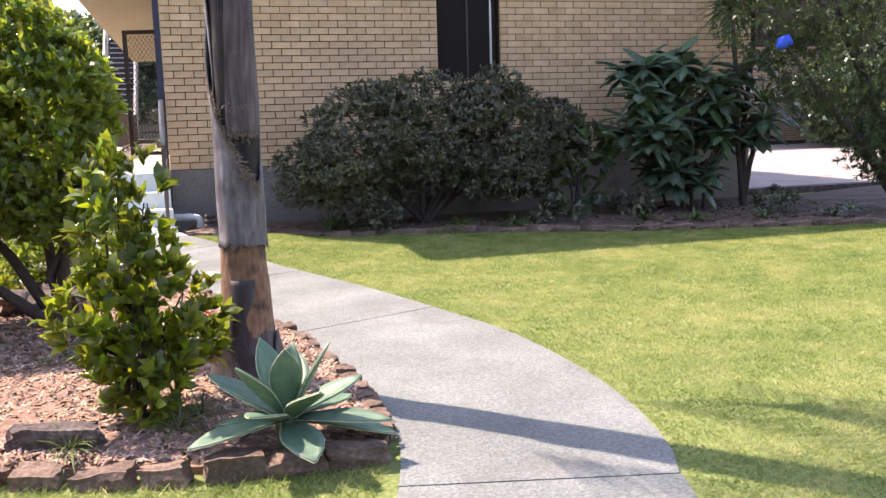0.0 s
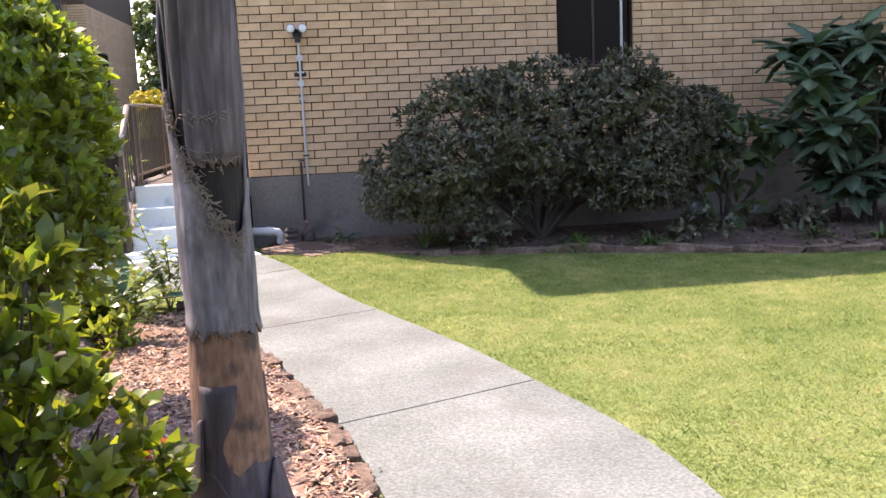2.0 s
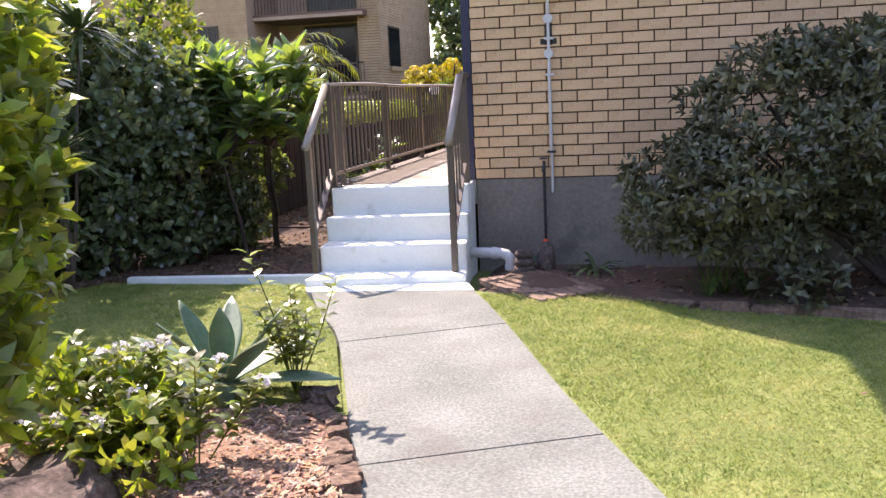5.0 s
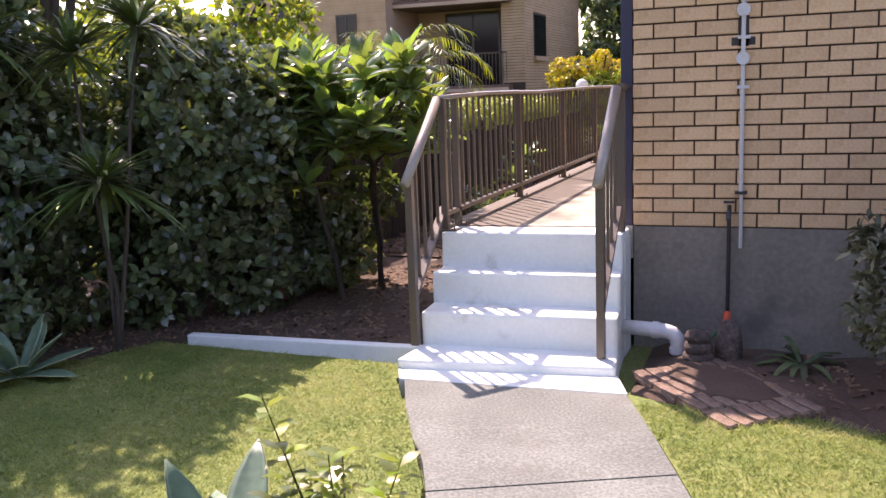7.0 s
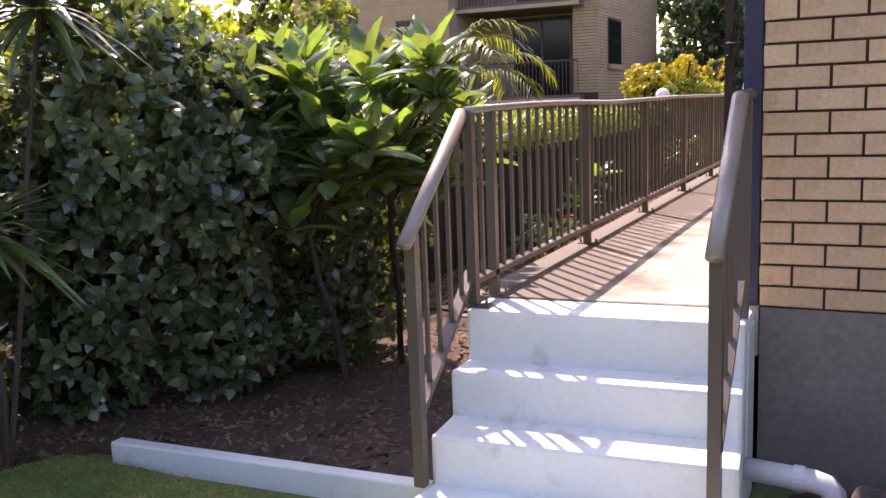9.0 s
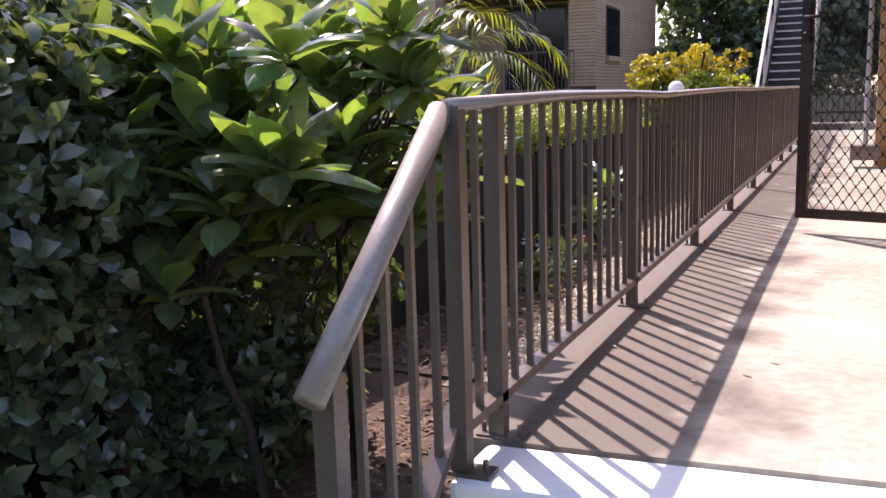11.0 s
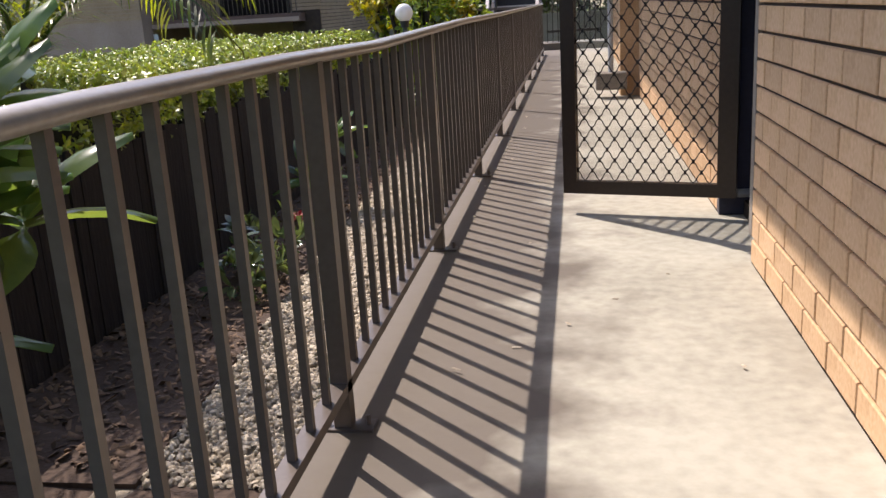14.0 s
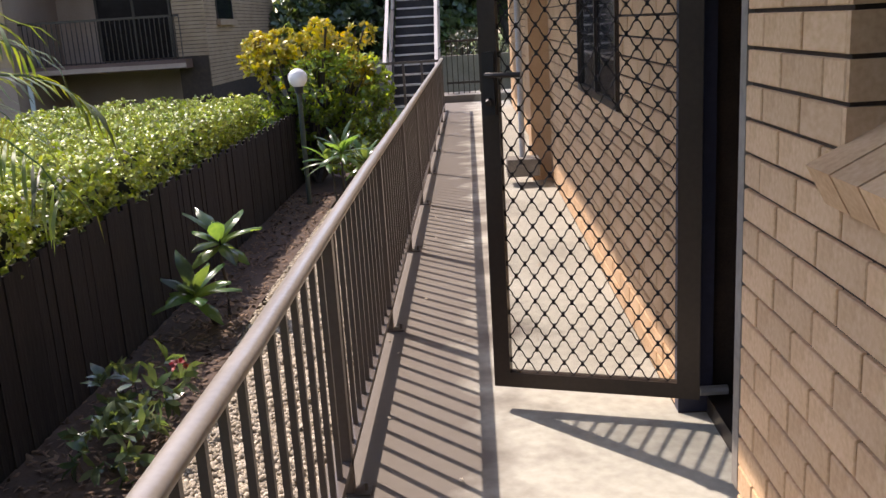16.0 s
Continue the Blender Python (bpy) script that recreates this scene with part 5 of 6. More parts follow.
whorl_plant("frangipani_cutting", "broad-leaved plant beside the garden lamp", (-2.2, 10.6, 0.0), [(0.0, 0, 0.75), (0.25, 0.2, 0.6), (-0.2, 0.3, 0.6)], 14, 0.36, 0.09, L_FRANGI, 0.02)
shrub("flower_shrub", "low green plant with a red flower by the gravel", (-2.55, 5.0, 0.0), [(-2.6, 5.0, 0.2, 0.22, 0.28, 0.14), (-2.55, 4.5, 0.13, 0.2, 0.25, 0.12)], 60, 5, 0.11, 0.038, L_DARK, r0=0.008, inner=0.4)
tagged(new("flower", crown([(-2.35, 4.95, 0.36, 0.025, 0.025, 0.02)], 7, 5, 0.03, 0.02, M_DULLRED, "flower")), "dull red flower on the low plant", "flower")

# small arching palm
sp = thing("small_palm", "small palm with arching feathery sunlit fronds", "palm", (-3.35, 3.85, 0.0))
ribs, b, w, u = Build(), [], [], []
rp = random.Random(3)
for i in range(15):
    yaw, el = i * 2.4, radians(78 - 2.6 * i)
    prev = Vector((0, 0, 1.42))
    pts = [prev]
    for k in range(9):
        e = el - 0.05 * k - 0.022 * k * k
        prev = prev + Vector((math.cos(yaw) * math.cos(e), math.sin(yaw) * math.cos(e), math.sin(e))) * 0.16
        pts.append(prev)
    ribs.tube(pts, [0.012 - 0.0011 * k for k in range(10)], 5)
    for k in range(1, 10):
        d = (pts[k] - pts[k - 1]).normalized()
        for s in (-1, 1):
            for h in range(4):
                sd = d.cross(Vector((0, 0, 1))).normalized() * s
                b.append(pts[k - 1].lerp(pts[k], h / 4)), w.append(d * 0.8 + sd + Vector((0, 0, rp.uniform(-0.5, 0.1)))), u.append((0.01, 0, 1))
part("trunk", Build().tube([(0, 0, -0.05), (0, 0, 0.7), (0, 0, 1.45)], [0.05, 0.035, 0.028], 10), M_BARK, sp, smooth=True)
part("frond_ribs", ribs, L_STRAP, sp)
v, f = leaves(np.array(b), np.array(w), np.array(u, float), 0.26, 0.016, 0.1, 0.2)
tagged(part("foliage", raw_mesh("foliage", v, f, L_YELLOW), None, sp), kind="stuff")

# clipped hedge, fence
hb = []
for i in range(31):
    y = 3.9 + i * 0.262
    out = -3.08 - 0.04 * (y - 4.5)
    for x in (0.30, 0.75, 1.25, 1.75, 2.25):
        hb.append((out - x + random.uniform(-0.06, 0.06), y, 1.09 + random.uniform(-0.03, 0.03), 0.30, 0.32, 0.25))
    for dy in (0.0, 0.13):
        hb.append((out - 0.08 + random.uniform(-0.03, 0.03), y + dy, 1.23 + random.uniform(-0.02, 0.02), 0.10, 0.13, 0.09))
        hb.append((out - 0.25 + random.uniform(-0.03, 0.03), y + dy, 0.96 + random.uniform(-0.03, 0.03), 0.11, 0.14, 0.20))
hedge = thing("clipped_hedge", "flat-topped clipped hedge with bright sunlit yellow-green top", "hedge", (0, 0, 0))
part("crown", crown(hb, 21000, 5, 0.046, 0.024, L_HEDGE, inner=0.72, upward=0.8, floor=0.70), None, hedge)
for i in range(10):
    y = 4.0 + i * 0.8
    part("stem", Build().tube([(-4.3, y, -0.1), (-4.25, y + 0.05, 0.5), (-4.3, y, 0.95)], [0.03, 0.025, 0.015], 6), M_BARK, hedge)
# added black block, hidden by leaves, keeps light from passing through the hedge
part("light_block", Build().prism([(-5.6, 3.85), (-3.30, 3.85), (-3.62, 12.0), (-5.9, 12.0)], 0.80, 1.21), M_BLACK, hedge, "added black block that stops light inside the hedge")
M_PALING = mat("dark weathered timber", ((0.007, 0.005, 0.0045), (0.015, 0.011, 0.009), (0.03, 0.023, 0.019)), 0.95, 0, 5, 60, 0.5, 0.2, stretch=(1, 1, 0.15))
fence = thing("timber_fence", "dark weathered timber paling fence under the hedge", "fence", kind="structure")
pal = [box(-0.01, -0.05, -0.05, 0.01, 0.05, 1.0 + dz).mesh("paling", M_PALING) for dz in (0, 0.02, -0.03)]
for i in range(142):
    ob = new("paling", pal[i % 3])
    ob.parent = fence
    ob.location, ob.rotation_euler = (-3.12 + random.uniform(-0.006, 0.006), 0.2 + i * 0.104, 0), (random.uniform(-0.01, 0.01), 0, random.uniform(-0.03, 0.03))
for z in (0.25, 0.8):
    part("fence_rail", box(-3.18, 0.15, z, -3.135, 14.9, z + 0.07), M_PALING, fence)

hose = tagged(part("garden_hose", Build().tube([(-1.62, 2.6, 0.0), (-1.66, 2.9, 0.012), (-1.71, 3.2, 0.01), (-1.66, 3.45, 0.01), (-1.5, 3.6, 0.01), (-1.3, 3.66, 0.01)], 0.011, 8), M_HOSE, smooth=True), "green garden hose lying on the gravel", "hose")

# garden lamp
M_GLOBE = mat("opal globe", ((0.82, 0.81, 0.78), (0.87, 0.86, 0.84)), 0.35, 0, 3, 20, 0, trans=0.3)
gl = thing("garden_lamp", "white globe garden lamp on a slim green pole", "lamp", (-2.75, 11.3, 0))
bm = bmesh.new()
bmesh.ops.create_uvsphere(bm, u_segments=24, v_segments=16, radius=0.115)
me = bpy.data.meshes.new("globe")
bm.to_mesh(me)
bm.free()
me.materials.append(M_GLOBE)
me.polygons.foreach_set("use_smooth", [True] * len(me.polygons))
g = part("globe", me, None, gl, "white opal globe")
g.location = (0, 0, 1.55)
part("pole", Build().tube([(0, 0, -0.05), (0, 0, 1.38)], 0.03, 12), mat("green pole", ((0.05, 0.07, 0.05), (0.08, 0.10, 0.08)), 0.5, 0.2, 4, 40, 0), gl)
part("collar", Build().tube([(0, 0, 1.37), (0, 0, 1.45)], [0.05, 0.06], 14), M_BLK, gl)

shrub("golden_bush", "golden yellow leafy bush in full sun", (-2.95, 13.2, 0.0), blob_field(-2.95, 13.2, 1.72, 0.75, 0.4, 0.38, 24, 0.17, 50), 700, 5, 0.09, 0.042, L_GOLD, r0=0.04, inner=0.5, upward=0.6)
shrub("green_bush", "green bush under the golden one", (-2.9, 12.9, 0.0), blob_field(-2.85, 12.95, 0.85, 0.75, 0.35, 0.5, 14, 0.4, 51), 1700, 5, 0.09, 0.04, L_MURRAYA, r0=0.03)
M_FARGLASS = mat("dark window glass", ((0.008, 0.008, 0.01), (0.015, 0.014, 0.016)), 0.12, 0, 1, 8, 0, spec=0.25)
pot = thing("flower_pot", "terracotta pot in the shade under the hedge", "pot", (-2.88, 0.5, -0.03))
M_TERRA = mat("old terracotta", ((0.22, 0.075, 0.045), (0.34, 0.13, 0.08)), 0.9, 0, 6, 50, 0.2)
part("pot_body", Build().tube([(0, 0, 0), (0, 0, 0.15), (0, 0, 0.17), (0, 0, 0.2)], [0.08, 0.11, 0.125, 0.125], 18), M_TERRA, pot, smooth=True)
part("soil", Build().tube([(0, 0, 0.2), (0, 0, 0.204)], 0.11, 18), M_MULCHSOIL, pot)

# ---- far end of the walkway ----
M_TREAD = mat("dark stair tread", ((0.03, 0.026, 0.026), (0.055, 0.048, 0.048)), 0.8, 0, 4, 30, 0.05)
M_STRING = mat("pale stair stringer", ((0.45, 0.40, 0.36), (0.55, 0.50, 0.46)), 0.5, 0.1, 4, 30, 0.05)
st = thing("outdoor_stairs", "tall dark outdoor stair flight with pale handrails", "stairs", (0, 0, 0))
for k in range(24):
    tread = part("tread", box(-2.18, 17.6 + 0.25 * k, 0.55 + 0.185 * k, -1.32, 17.9 + 0.25 * k, 0.60 + 0.185 * k), M_TREAD, st)
    part("nosing", box(-2.17, 17.592 + 0.25 * k, 0.565 + 0.185 * k, -1.33, 17.598 + 0.25 * k, 0.60 + 0.185 * k), M_STRING, tread)
    part("riser", box(-2.18, 17.87 + 0.25 * k, 0.60 + 0.185 * k, -1.32, 17.89 + 0.25 * k, 0.735 + 0.185 * k), M_TREAD, st)
for x in (-2.24, -1.28):
    m = Matrix.Translation((x, 17.5, 0.5)) @ Matrix.Rotation(math.atan2(0.185, 0.25), 4, "X")
    part("stringer", Build().box(-0.035, 0, -0.1, 0.035, 7.5, 0.12, m), M_TREAD, st)
    part("handrail", Build().box(-0.03, 0.1, 0.85, 0.03, 7.5, 0.92, m), M_STRING, st)
    for k in range(6):
        part("post", box(x - 0.02, 17.7 + 1.1 * k, 0.6 + 0.81 * k, x + 0.02, 17.74 + 1.1 * k, 1.62 + 0.81 * k), M_STRING, st)
gate = thing("picket_gate", "dark metal picket gate at the end of the walkway", "gate", (0, 0, 0))
part("lower_rail", box(-1.1, 16.9, 1.0, -0.1, 16.94, 1.04), M_DARKFRAME, gate)
part("upper_rail", box(-1.1, 16.9, 1.74, -0.1, 16.94, 1.78), M_DARKFRAME, gate)
for k in range(11):
    part("picket", box(-1.09 + 0.098 * k, 16.91, 0.75, -1.075 + 0.098 * k, 16.93, 1.74), M_DARKFRAME, gate)
structure("end_wall", Build().box(-6.0, 24.0, -0.3, 3.0, 24.2, 1.25), M_RENDER, "low grey wall beyond the gate", "wall")
structure("end_step", box(-1.3, 16.55, -0.3, 0.2, 17.4, FZ + 0.12), M_SLAB, "concrete landing at the gate", "landing")

shrub("far_shrub", "grey-green shrub bank beyond the gate", (-0.6, 25.2, -0.05), blob_field(-0.6, 25.0, 1.2, 1.8, 0.4, 0.5, 12, 0.5, 77), 900, 5, 0.14, 0.06, L_AZALEA, r0=0.05)

# pier and pipe on the far wall
structure("wall_pier", box(-0.17, 8.2, FZ - 0.2, 0.008, 8.55, 3.02), M_BRICK, "cream brick pier against the side wall", "pier")
mb = thing("meter_box", "grey box and pipe fixed beside the walkway wall", "box", (0, 0, 0))
part("box_body", box(-0.40, 7.95, 0.78, -0.12, 8.19, 0.93), M_RENDER, mb, bevel=0.01)
part("pipe", Build().tube([(-0.26, 8.1, 0.93), (-0.26, 8.1, 3.0)], 0.025, 10), M_PVC, mb)
window("window_3", -6.0, -4.55, 1.65, 2.8, (0.5,), side_m @ Matrix.Translation((0, -0.1, 0)), "dark window in the side wall beyond the door")

# ---- far apartment building ----
M_FARBRICK = mat("far cream brick", ((0.28, 0.18, 0.108), (0.35, 0.235, 0.145), (0.41, 0.285, 0.185)), 0.9, 0, 3, 40, 0.1, 0.05)
ap = thing("apartment_building", "cream brick apartment block with balconies behind the garden", "building", (0, 0, 0))
AX, AY, AH = -6.55, 21.0, 7.5


def course_lines(x0, x1, y, z0, z1, along):
    b = Build()
    z = z0
    while z < z1:
        if along == "x":
            b.box(x0, y - 0.012, z, x1, y + 0.02, z + 0.073)
        else:
            b.box(y - 0.02, x0, z, y + 0.012, x1, z + 0.073)
        z += 0.086
    return b


M_STUCCO = mat("pinkish brown painted wall", ((0.30, 0.205, 0.15), (0.36, 0.25, 0.19), (0.41, 0.30, 0.23)), 0.9, 0, 1.5, 30, 0.05)
M_BALC = mat("brown painted balcony slab", ((0.10, 0.055, 0.04), (0.14, 0.08, 0.06)), 0.8, 0, 3, 30, 0.05)
for x0, y0, x1, y1 in ((-7.27, AY + 0.02, AX - 0.02, AY + 0.3), (AX - 0.3, AY + 0.302, AX - 0.02, 28.5), (-10.598, 22.6, AX - 0.302, 22.8), (-10.9, AY - 0.998, -10.6, 22.8), (-16, AY - 1.0, -10.902, AY - 0.7)):
    part("wall", box(x0, y0, -0.3, x1, y1, AH), M_STUCCO if x0 < -8 and x1 > -11 else M_MORTAR, ap)
for nm, bd in (("brickwork", course_lines(-7.27, AX, AY + 0.012, 1.7, 5.2, "x")), ("brickwork", course_lines(AY + 0.03, 28.5, AX - 0.012, 1.0, 5.2, "y")), ("brickwork", course_lines(-16, -10.6, AY - 1.0, 1.7, 5.2, "x"))):
    tagged(part(nm, bd, M_FARBRICK, ap), kind="stuff")
for z in (1.45, 4.05):
    bal = part("balcony", box(-10.8, 20.5, z, AX - 0.4, 22.6, z + 0.2), M_BALC, ap, "brown balcony slab")
    part("top_rail", box(-10.8, 20.52, z + 1.12, AX - 0.45, 20.56, z + 1.17), M_DARKFRAME, bal)
    for k in range(35):
        part("bar", box(-10.75 + 0.11 * k, 20.53, z + 0.2, -10.735 + 0.11 * k, 20.55, z + 1.12), M_DARKFRAME, bal)
    part("slab_edge", box(-10.81, 20.46, z + 0.02, AX - 0.39, 20.498, z + 0.12), M_STUCCO, bal, "pale painted slab edge")
for x0, x1, z0, z1, y in ((-9.65, -7.8, 1.66, 3.98, 22.585), (-9.5, -7.7, 4.26, 6.3, 22.585), (-12.3, -11.6, 2.7, 3.95, AY - 1.02), (-14.6, -13.6, 2.4, 4.4, AY - 1.02)):
    wn = part("window", Build().box(x0, y - 0.03, z0, x0 + 0.06, y, z1).box(x1 - 0.06, y - 0.03, z0, x1, y, z1).box(x0 + 0.06, y - 0.03, z1 - 0.06, x1 - 0.06, y, z1).box((x0 + x1) / 2 - 0.03, y - 0.03, z0, (x0 + x1) / 2 + 0.03, y, z1 - 0.06), M_DARKFRAME, ap)
    part("pane", box(x0 + 0.06, y - 0.012, z0, x1 - 0.06, y - 0.008, z1 - 0.06), M_FARGLASS, wn)
wn = part("window", Build().box(AX + 0.004, 22.0, 2.5, AX + 0.02, 22.06, 3.8).box(AX + 0.004, 23.44, 2.5, AX + 0.02, 23.5, 3.8).box(AX + 0.004, 22.06, 3.74, AX + 0.02, 23.44, 3.8), M_DARKFRAME, ap)
part("pane", box(AX + 0.004, 22.06, 2.5, AX + 0.008, 23.44, 3.74), M_FARGLASS, wn)
part("sill", box(AX + 0.004, 21.95, 2.35, AX + 0.1, 23.55, 2.48), M_FARBRICK, wn)
part("roof", box(-16.5, 19.6, AH, AX + 0.5, 29, AH + 0.25), M_FASCIA, ap)
part("lower_door", box(-10.55, 20.4, 0.0, -10.45, 20.45, 1.35), M_WHITE, ap, "pale door frame under the balcony")
tb = blob_field(-3.6, 30.0, 3.2, 2.6, 1.5, 2.2, 22, 1.3, 20)
shrub("far_tree", "large dark green tree behind the buildings", (-3.6, 30, -0.05), tb, 6000, 5, 0.30, 0.15, L_DARK, r0=0.2, category="tree", inner=0.5)
shrub("far_tree", "dark green tree beyond the end of the walkway", (1.2, 30, -0.05), blob_field(1.0, 30, 3.4, 1.2, 1.0, 1.6, 12, 1.0, 21), 3000, 5, 0.30, 0.16, L_DARK, r0=0.15, category="tree", inner=0.5)

# ---- right-hand drive and neighbour ----
M_DRIVE = mat("worn pinkish concrete", ((0.21, 0.17, 0.15), (0.30, 0.25, 0.22), (0.38, 0.32, 0.29)), 0.9, 0, 1.5, 40, 0.2)
structure("driveway", box(8.6, 0.6, -0.3, 26, 15, GZ + 0.05), M_DRIVE, "pale concrete driveway beyond the house", "driveway")
structure("drive_kerb", box(8.4, 0.35, -0.3, 26, 0.58, GZ + 0.1), M_LAVA, "dark kerb of the driveway bed", "kerb")
nb = thing("neighbour_house", "brown brick neighbouring house beyond the drive", "house", (0, 0, 0))
part("wall", box(13, 15.2, -0.3, 30, 15.5, 6), M_MORTAR, nb)
tagged(part("brickwork", course_lines(13, 30, 15.19, 0.1, 3.2, "x"), M_FARBRICK, nb), kind="stuff")
part("roof", box(12.5, 14.8, 6, 30.5, 20, 6.2), M_FASCIA, nb)
shrub("far_shrub", "dark shrubs behind the drive", (22, 13, -0.05), blob_field(22, 12.5, 2.0, 3.0, 0.8, 1.5, 12, 1.2, 30), 1500, 5, 0.25, 0.12, L_DARK, r0=0.1, category="shrub")


# ---- loose cover on the ground ----
def inside(px, py, poly):
    c = np.zeros(len(px), bool)
    n = len(poly)
    for i in range(n):
        (x0, y0), (x1, y1) = poly[i], poly[(i + 1) % n]
        hit = (y0 > py) != (y1 > py)
        xx = (x1 - x0) * (py - y0) / ((y1 - y0) if y1 != y0 else 1e-9) + x0
        c ^= hit & (px < xx)
    return c


def scatter_chips(name, poly, n, size, z, material, label, category, flat=0.35, zfun=None):
    xs, ys = [p[0] for p in poly], [p[1] for p in poly]
    px, py = RNG.uniform(min(xs), max(xs), n), RNG.uniform(min(ys), max(ys), n)
    k = inside(px, py, poly)
    px, py = px[k], py[k]
    m = len(px)
    yaw, tilt = RNG.uniform(0, 6.28, m), RNG.normal(0, flat, m)
    L, W, H = size[0] * RNG.uniform(0.5, 1.5, m), size[1] * RNG.uniform(0.6, 1.4, m), size[2] * RNG.uniform(0.6, 1.4, m)
    ux = np.stack([np.cos(yaw) * np.cos(tilt), np.sin(yaw) * np.cos(tilt), np.sin(tilt)], 1)
    uy = np.stack([-np.sin(yaw), np.cos(yaw), RNG.normal(0, flat, m)], 1)
    uz = np.cross(ux, uy)
    zz = np.full(m, z) if zfun is None else zfun(px, py)
    c = np.stack([px, py, zz + RNG.uniform(0, 0.012, m)], 1)
    v = []
    for sx, sy, sz in ((-1, -1, 0), (1, -0.7, 0), (1, 0.8, 0), (-1, 1, 0), (-0.8, -0.6, 1), (0.8, -0.5, 1), (0.7, 0.6, 1), (-0.7, 0.7, 1)):
        v.append(c + ux * (L * sx / 2)[:, None] + uy * (W * sy / 2)[:, None] + uz * (H * sz)[:, None])
    v = np.stack(v, 1).reshape(-1, 3)
    f = np.array([[4, 5, 6, 7], [0, 1, 5, 4], [1, 2, 6, 5], [2, 3, 7, 6], [3, 0, 4, 7]])
    return tagged(new(name, raw_mesh(name, v, (f[None] + 8 * np.arange(m)[:, None, None]).reshape(-1, 4), material)), label, category, kind="stuff")


M_CHIP = mat("bark chips", ((0.13, 0.068, 0.042), (0.31, 0.20, 0.138), (0.58, 0.45, 0.36)), 0.95, 0, 14, 90, 0.3, 0.55, hue=0.025)
M_LITTER = mat("dry leaf litter", ((0.09, 0.055, 0.035), (0.20, 0.13, 0.08)), 0.95, 0, 4, 60, 0.2, 0.5)
M_PEBBLE = mat("buff gravel", ((0.20, 0.165, 0.115), (0.37, 0.31, 0.225), (0.50, 0.44, 0.35)), 0.85, 0, 9, 60, 0.2, 0.4)
def bed_z(px, py):
    return 0.6 * rise(px, py) * (px > 0.1) + np.array([GZ + 0.045 + 0.035 * noise.noise(Vector((x, y, GZ + 0.03)) * 1.7) for x, y in zip(px, py)])
scatter_chips("mulch_chips", [(0.93, -8.1), (0.95, -7), (0.6, -5.4), (0.1, -4.05), (-0.25, -3.5), (-1.4, -3.6), (-2.2, -4.6), (-2.2, -7.4), (-0.5, -7.9), (0.2, -8.1)], 34000, (0.042, 0.013, 0.0025), 0, M_CHIP, "pinkish brown bark mulch chips", "mulch", zfun=bed_z)
scatter_chips("leaf_litter", [(0.2, -0.3), (0.9, -1.0), (2.8, -1.5), (5, -2.4), (7, -2.9), (8.5, -3), (8.5, -0.2)], 5000, (0.05, 0.022, 0.003), 0, M_LITTER, "brown leaf litter in the shaded bed", "leaf litter", zfun=bed_z)
scatter_chips("leaf_litter", [(-1.2, -0.5), (-3.0, -0.65), (-3.2, -1.5), (-5.5, -2.0), (-5.5, 1.5), (-1.2, 2.1)], 11000, (0.04, 0.02, 0.003), 0, M_LITTER, "brown leaf litter under the hedge", "leaf litter", zfun=bed_z)
scatter_chips("leaf_litter", [(-2.22, 2.4), (-2.3, 3.8), (-2.47, 7.0), (-2.47, 12), (-3.1, 12), (-3.1, 2.4)], 3200, (0.045, 0.022, 0.003), 0.002, M_LITTER, "brown leaf litter along the fence", "leaf litter")
scatter_chips("gravel_stones", [(-1.15, 2.3), (-1.15, 11), (-2.44, 11), (-2.44, 7.0), (-2.27, 3.8), (-2.19, 2.3)], 30000, (0.026, 0.020, 0.011), -0.015, M_PEBBLE, "pale buff gravel stones", "gravel")

scatter_chips("leaf_specks", [(-1.15, 0.0), (-0.05, 0.0), (-0.05, 9), (-1.15, 9)], 40, (0.022, 0.012, 0.0015), FZ + 0.001, M_PEBBLE, "small pale dry leaves on the walkway", "leaf litter", flat=0.1)
scatter_chips("leaf_specks", [(0.9, -7.5), (2.0, -7.5), (1.2, -4), (0.2, -1.4), (-0.8, -1.4), (0.3, -4.3)], 22, (0.02, 0.009, 0.0015), GZ + 0.013, M_LITTER, "small brown dry leaves on the path", "leaf litter", flat=0.1)
scatter_chips("leaf_specks", [(1.6, -4), (2.5, -8.5), (8, -7), (8, -4), (2.5, -2)], 60, (0.022, 0.014, 0.002), GZ + 0.012, M_LITTER, "scattered brown dry leaves on the lawn", "leaf litter", flat=0.2)


def grass(name, poly, n, h, w, material, label, skip=(), z=GZ):
    xs, ys = [p[0] for p in poly], [p[1] for p in poly]
    px, py = RNG.uniform(min(xs), max(xs), n), RNG.uniform(min(ys), max(ys), n)
    k = inside(px, py, poly)
    for s in skip:
        k &= ~inside(px, py, s)
    px, py = px[k], py[k]
    m = len(px)
    yaw = RNG.uniform(0, 6.28, m)
    H = h * RNG.uniform(0.5, 1.3, m)
    W = w * RNG.uniform(0.7, 1.3, m)
    lean = RNG.uniform(0.5, 2.4, m)
    la = RNG.uniform(0, 6.28, m)
    pz = np.full(m, z) if not callable(z) else z(px, py)
    c = np.stack([px, py, pz - 0.002], 1)
    s = np.stack([np.cos(yaw), np.sin(yaw), 0 * yaw], 1) * W[:, None] / 2
    ld = np.stack([np.cos(la) * lean, np.sin(la) * lean, np.ones(m)], 1)
    v = np.stack([c - s, c + s, c + ld * H[:, None]], 1).reshape(-1, 3)
    return tagged(new(name, raw_mesh(name, v, np.arange(3 * m).reshape(-1, 3), material)), label, "grass", kind="stuff")


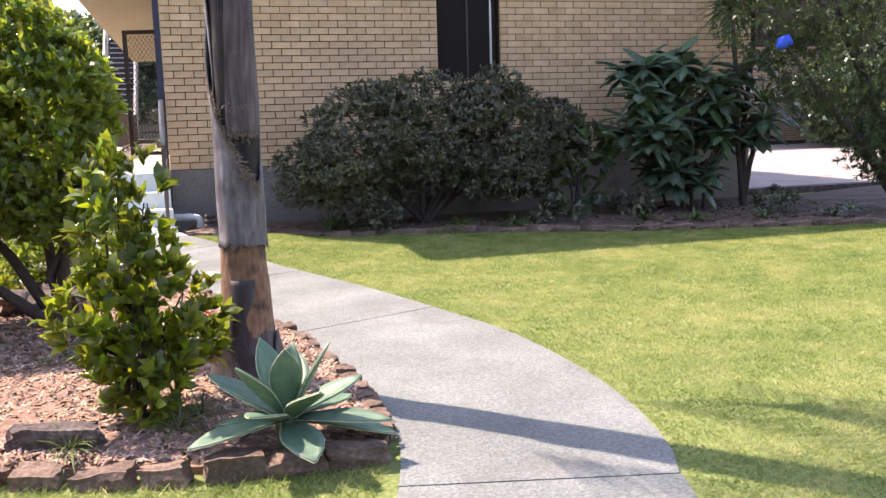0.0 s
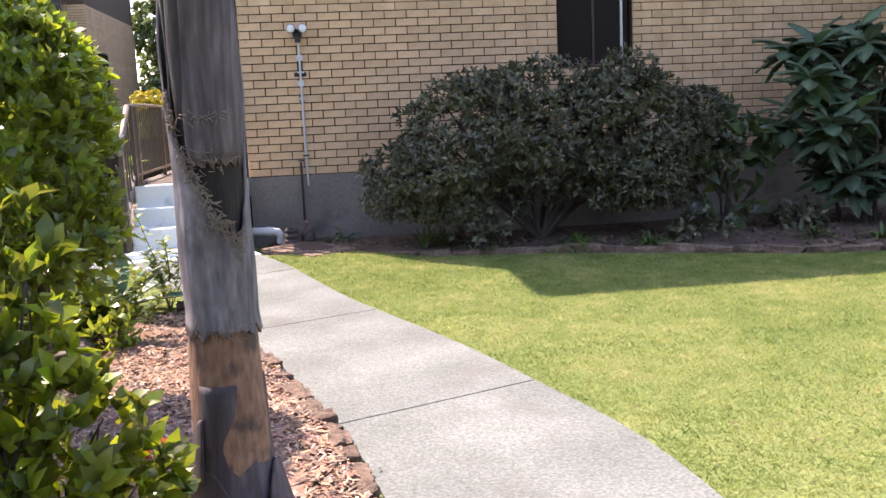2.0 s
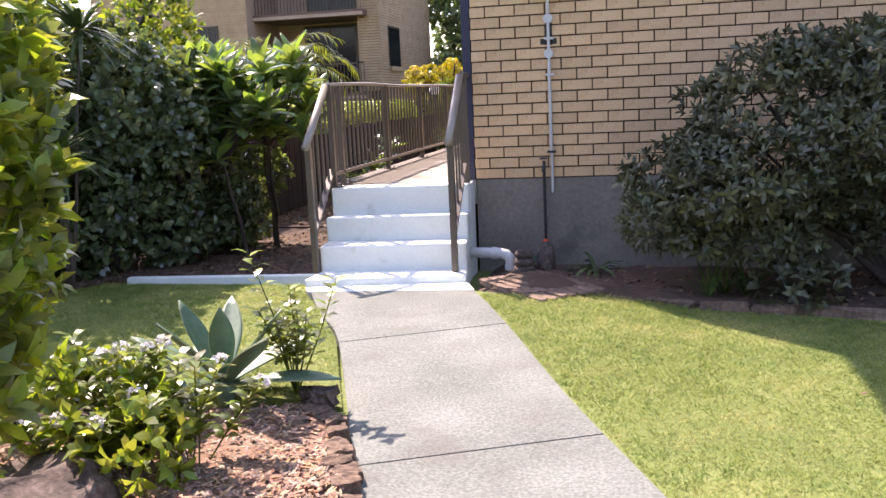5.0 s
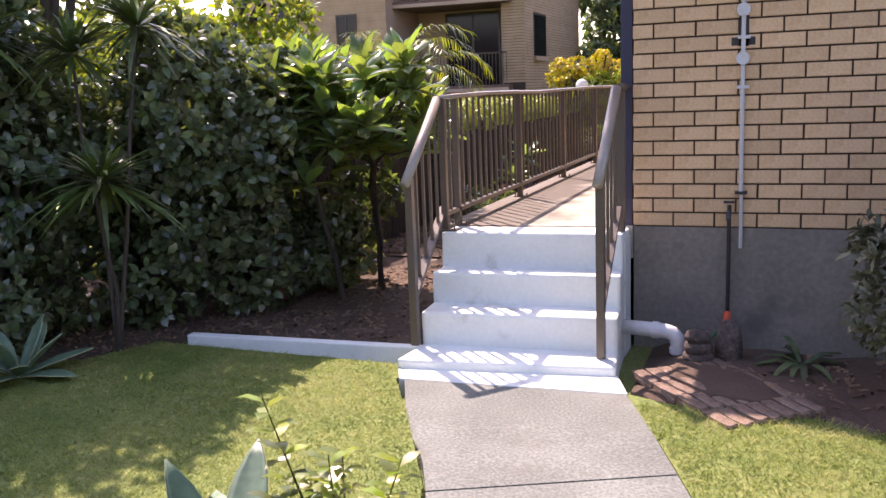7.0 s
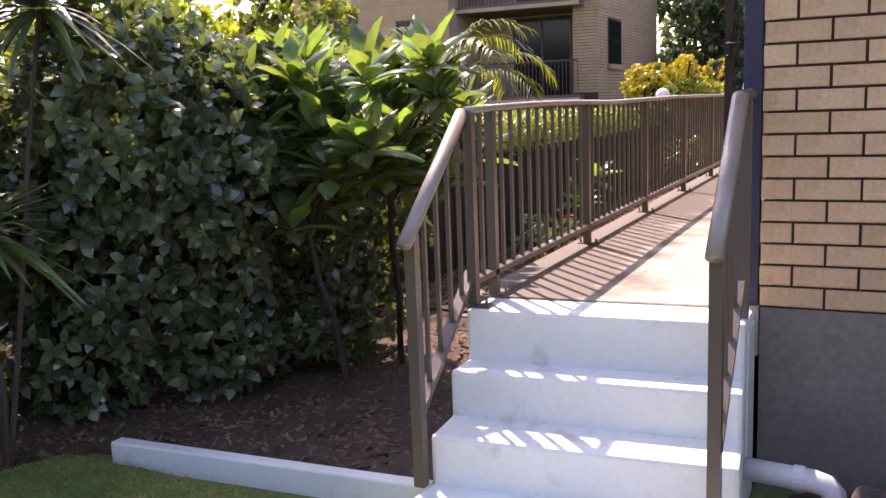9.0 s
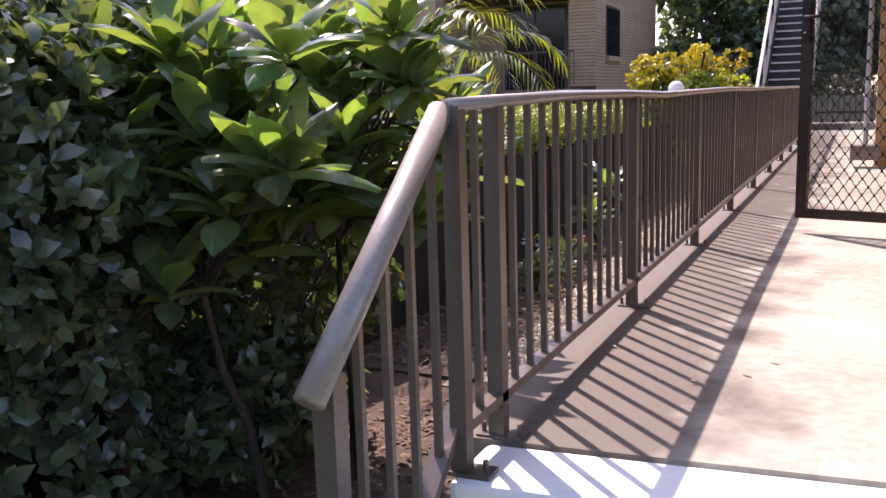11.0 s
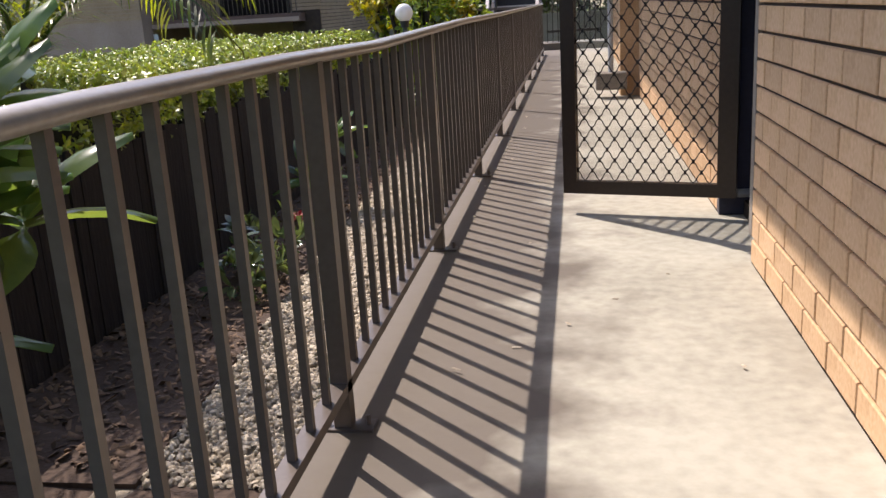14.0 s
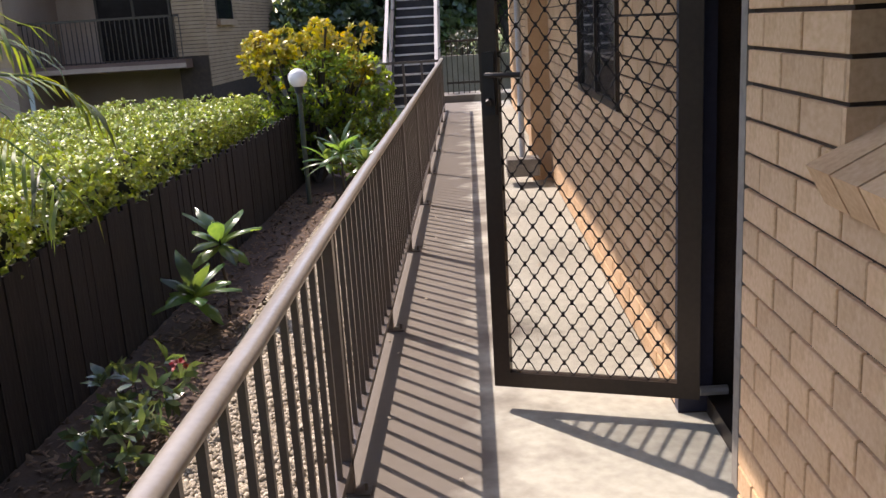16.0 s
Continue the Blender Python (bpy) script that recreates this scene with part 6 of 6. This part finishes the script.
L_GRASS = mat("lawn blades", ((0.112, 0.19, 0.036), (0.252, 0.312, 0.078), (0.47, 0.44, 0.18)), 0.6, 0, 1.9, 9, 0, 0.3, 0.3, None, 0.5, finemix=0.5)
LAWN = [(0.2, -1.25)] + [(x + 0.02, y) for x, y in PATH_R[1:10]] + [(3.2, -10.2), (6.5, -9), (8.5, -6.5), (8.8, -3.5)] + [(x, y - 0.07) for x, y in HBED[:8]][::-1]
bed("lawn_rise", [(0.14, -1.12), (0.48, -1.94), (1.06, -3.4), (2.0, -3.4), (2.0, -1.45), (0.98, -1.22), (0.45, -1.25)], GZ, M_GRASS_SOIL, "gently rising corner of the lawn beside the path", "lawn", lambda x, y: GZ - 0.004 + rise(x, y))
grass("lawn_grass", LAWN, 600000, 0.020, 0.0055, L_GRASS, "short green lawn grass with dry patches", z=lambda x, y: GZ + rise(x, y))
LAWN2 = [(-1.1, -1.0), (-1.08, -1.25), (-0.73, -1.88), (-0.48, -2.35), (-0.1, -3.4), (-0.3, -3.4), (-1.3, -3.44), (-2.4, -3.9), (-4, -4.1), (-4, -1.9), (-3.1, -1.4), (-2.9, -0.95)]


def side_lawn_z(x, y):
    """Level with the path along its edge, rising to the kerb."""
    q = ease((-0.917 * (x + 1.07) - 0.399 * (y + 1.17) + 0.08) / 0.5)
    return GZ + 0.015 + np.maximum(rise(x, y), 0.06 * np.maximum(q, ease((y + 1.45) / 0.4)))


bed("lawn_side", LAWN2, -0.03, M_GRASS_SOIL, "small patch of lawn beside the white kerb", "lawn", side_lawn_z)
grass("lawn_grass", LAWN2, 120000, 0.017, 0.0055, L_GRASS, "short green lawn beside the white kerb", z=side_lawn_z)
grass("lawn_grass", [(0.9, -8.28), (0.6, -9.2), (-0.6, -8.9), (-2.0, -8.2), (-2.6, -7.65), (-0.5, -8.08), (0.2, -8.28)], 40000, 0.035, 0.005, L_GRASS, "grass along the front of the stone edging")

# ---- bricks ----
def brick_mesh(l, name):
    bm = bmesh.new()
    bmesh.ops.create_cube(bm, size=1)
    for v in bm.verts:
        v.co = Vector((v.co.x * l, v.co.y * 0.05, v.co.z * (C - 0.010)))
    front = [e for e in bm.edges if all(v.co.y < 0 for v in e.verts)]
    bmesh.ops.bevel(bm, geom=front, offset=0.003, segments=1, affect="EDGES")
    me = bpy.data.meshes.new(name)
    bm.to_mesh(me)
    bm.free()
    me.materials.append(M_BRICK)
    return me


BFULL, BHALF = brick_mesh(0.23, "brick_full"), brick_mesh(0.11, "brick_half")


def brickwork(parent, u0, u1, k0, k1, first, place, near, holes=(), phase=0):
    """Stretcher bond between u0 and u1. place(u, z) gives the pose of a brick at that point of the wall; near(u, k): an object of its own."""
    rest = Build()
    for k in range(k0, k1):
        z = FZ + (k + 0.5) * C
        off = first if k % 2 == phase else first - BL / 2
        u = u0 + off - BL
        while u < u1:
            a, b = max(u + 0.005, u0 + 0.0), min(u + BL - 0.005, u1)
            u += BL
            segs = [(a, b)]
            for h0, h1, hz0, hz1 in holes:
                if hz0 < z < hz1:
                    out = []
                    for s0, s1 in segs:
                        if s1 <= h0 or s0 >= h1:
                            out.append((s0, s1))
                        else:
                            if s0 < h0:
                                out.append((s0, h0))
                            if s1 > h1:
                                out.append((h1, s1))
                    segs = out
            for s0, s1 in segs:
                l = s1 - s0
                if l < 0.02:
                    continue
                if near((s0 + s1) / 2, k):
                    me = BFULL if abs(l - 0.23) < 0.004 else BHALF
                    ob = new("brick", me)
                    ob.parent = parent
                    ob.matrix_world = place((s0 + s1) / 2, z) @ Matrix.Diagonal((1 if me is BFULL else l / 0.11, 1, 1, 1))
                else:
                    rest.box(-l / 2, -0.025, -0.038, l / 2, 0.025, 0.038, place((s0 + s1) / 2, z))
    if rest.v:
        tagged(part("brick_rest", rest, M_BRICK, parent), kind="stuff")


def on_front(u, z):
    return Matrix.Translation((u + random.uniform(-0.001, 0.001), 0.0245 + random.uniform(-0.001, 0.0015), z))


def on_side(u, z):
    return Matrix.Translation((0.0245 + random.uniform(-0.001, 0.0015), -u, z)) @ Matrix.Rotation(-math.pi / 2, 4, "Z")


brickwork(wall_front, 0.0, HW, 0, 30, 0.24, on_front, lambda u, k: u < 3.1 and k < 20, [(WX0, WX1, WZ0, WZ1)])
brickwork(wall_side, -SW, -0.0, 0, 30, 0.0, on_side, lambda u, k: u < -0.5 and k < 18, [(-SY1, -SY0, SZ0, SZ1)])
brickwork(wall_far, -FAR, -DY1, 0, 28, 0.24, on_side, lambda u, k: u > -7.0 and k < 14, [(-6.0, -4.55, 1.65, 2.8)])
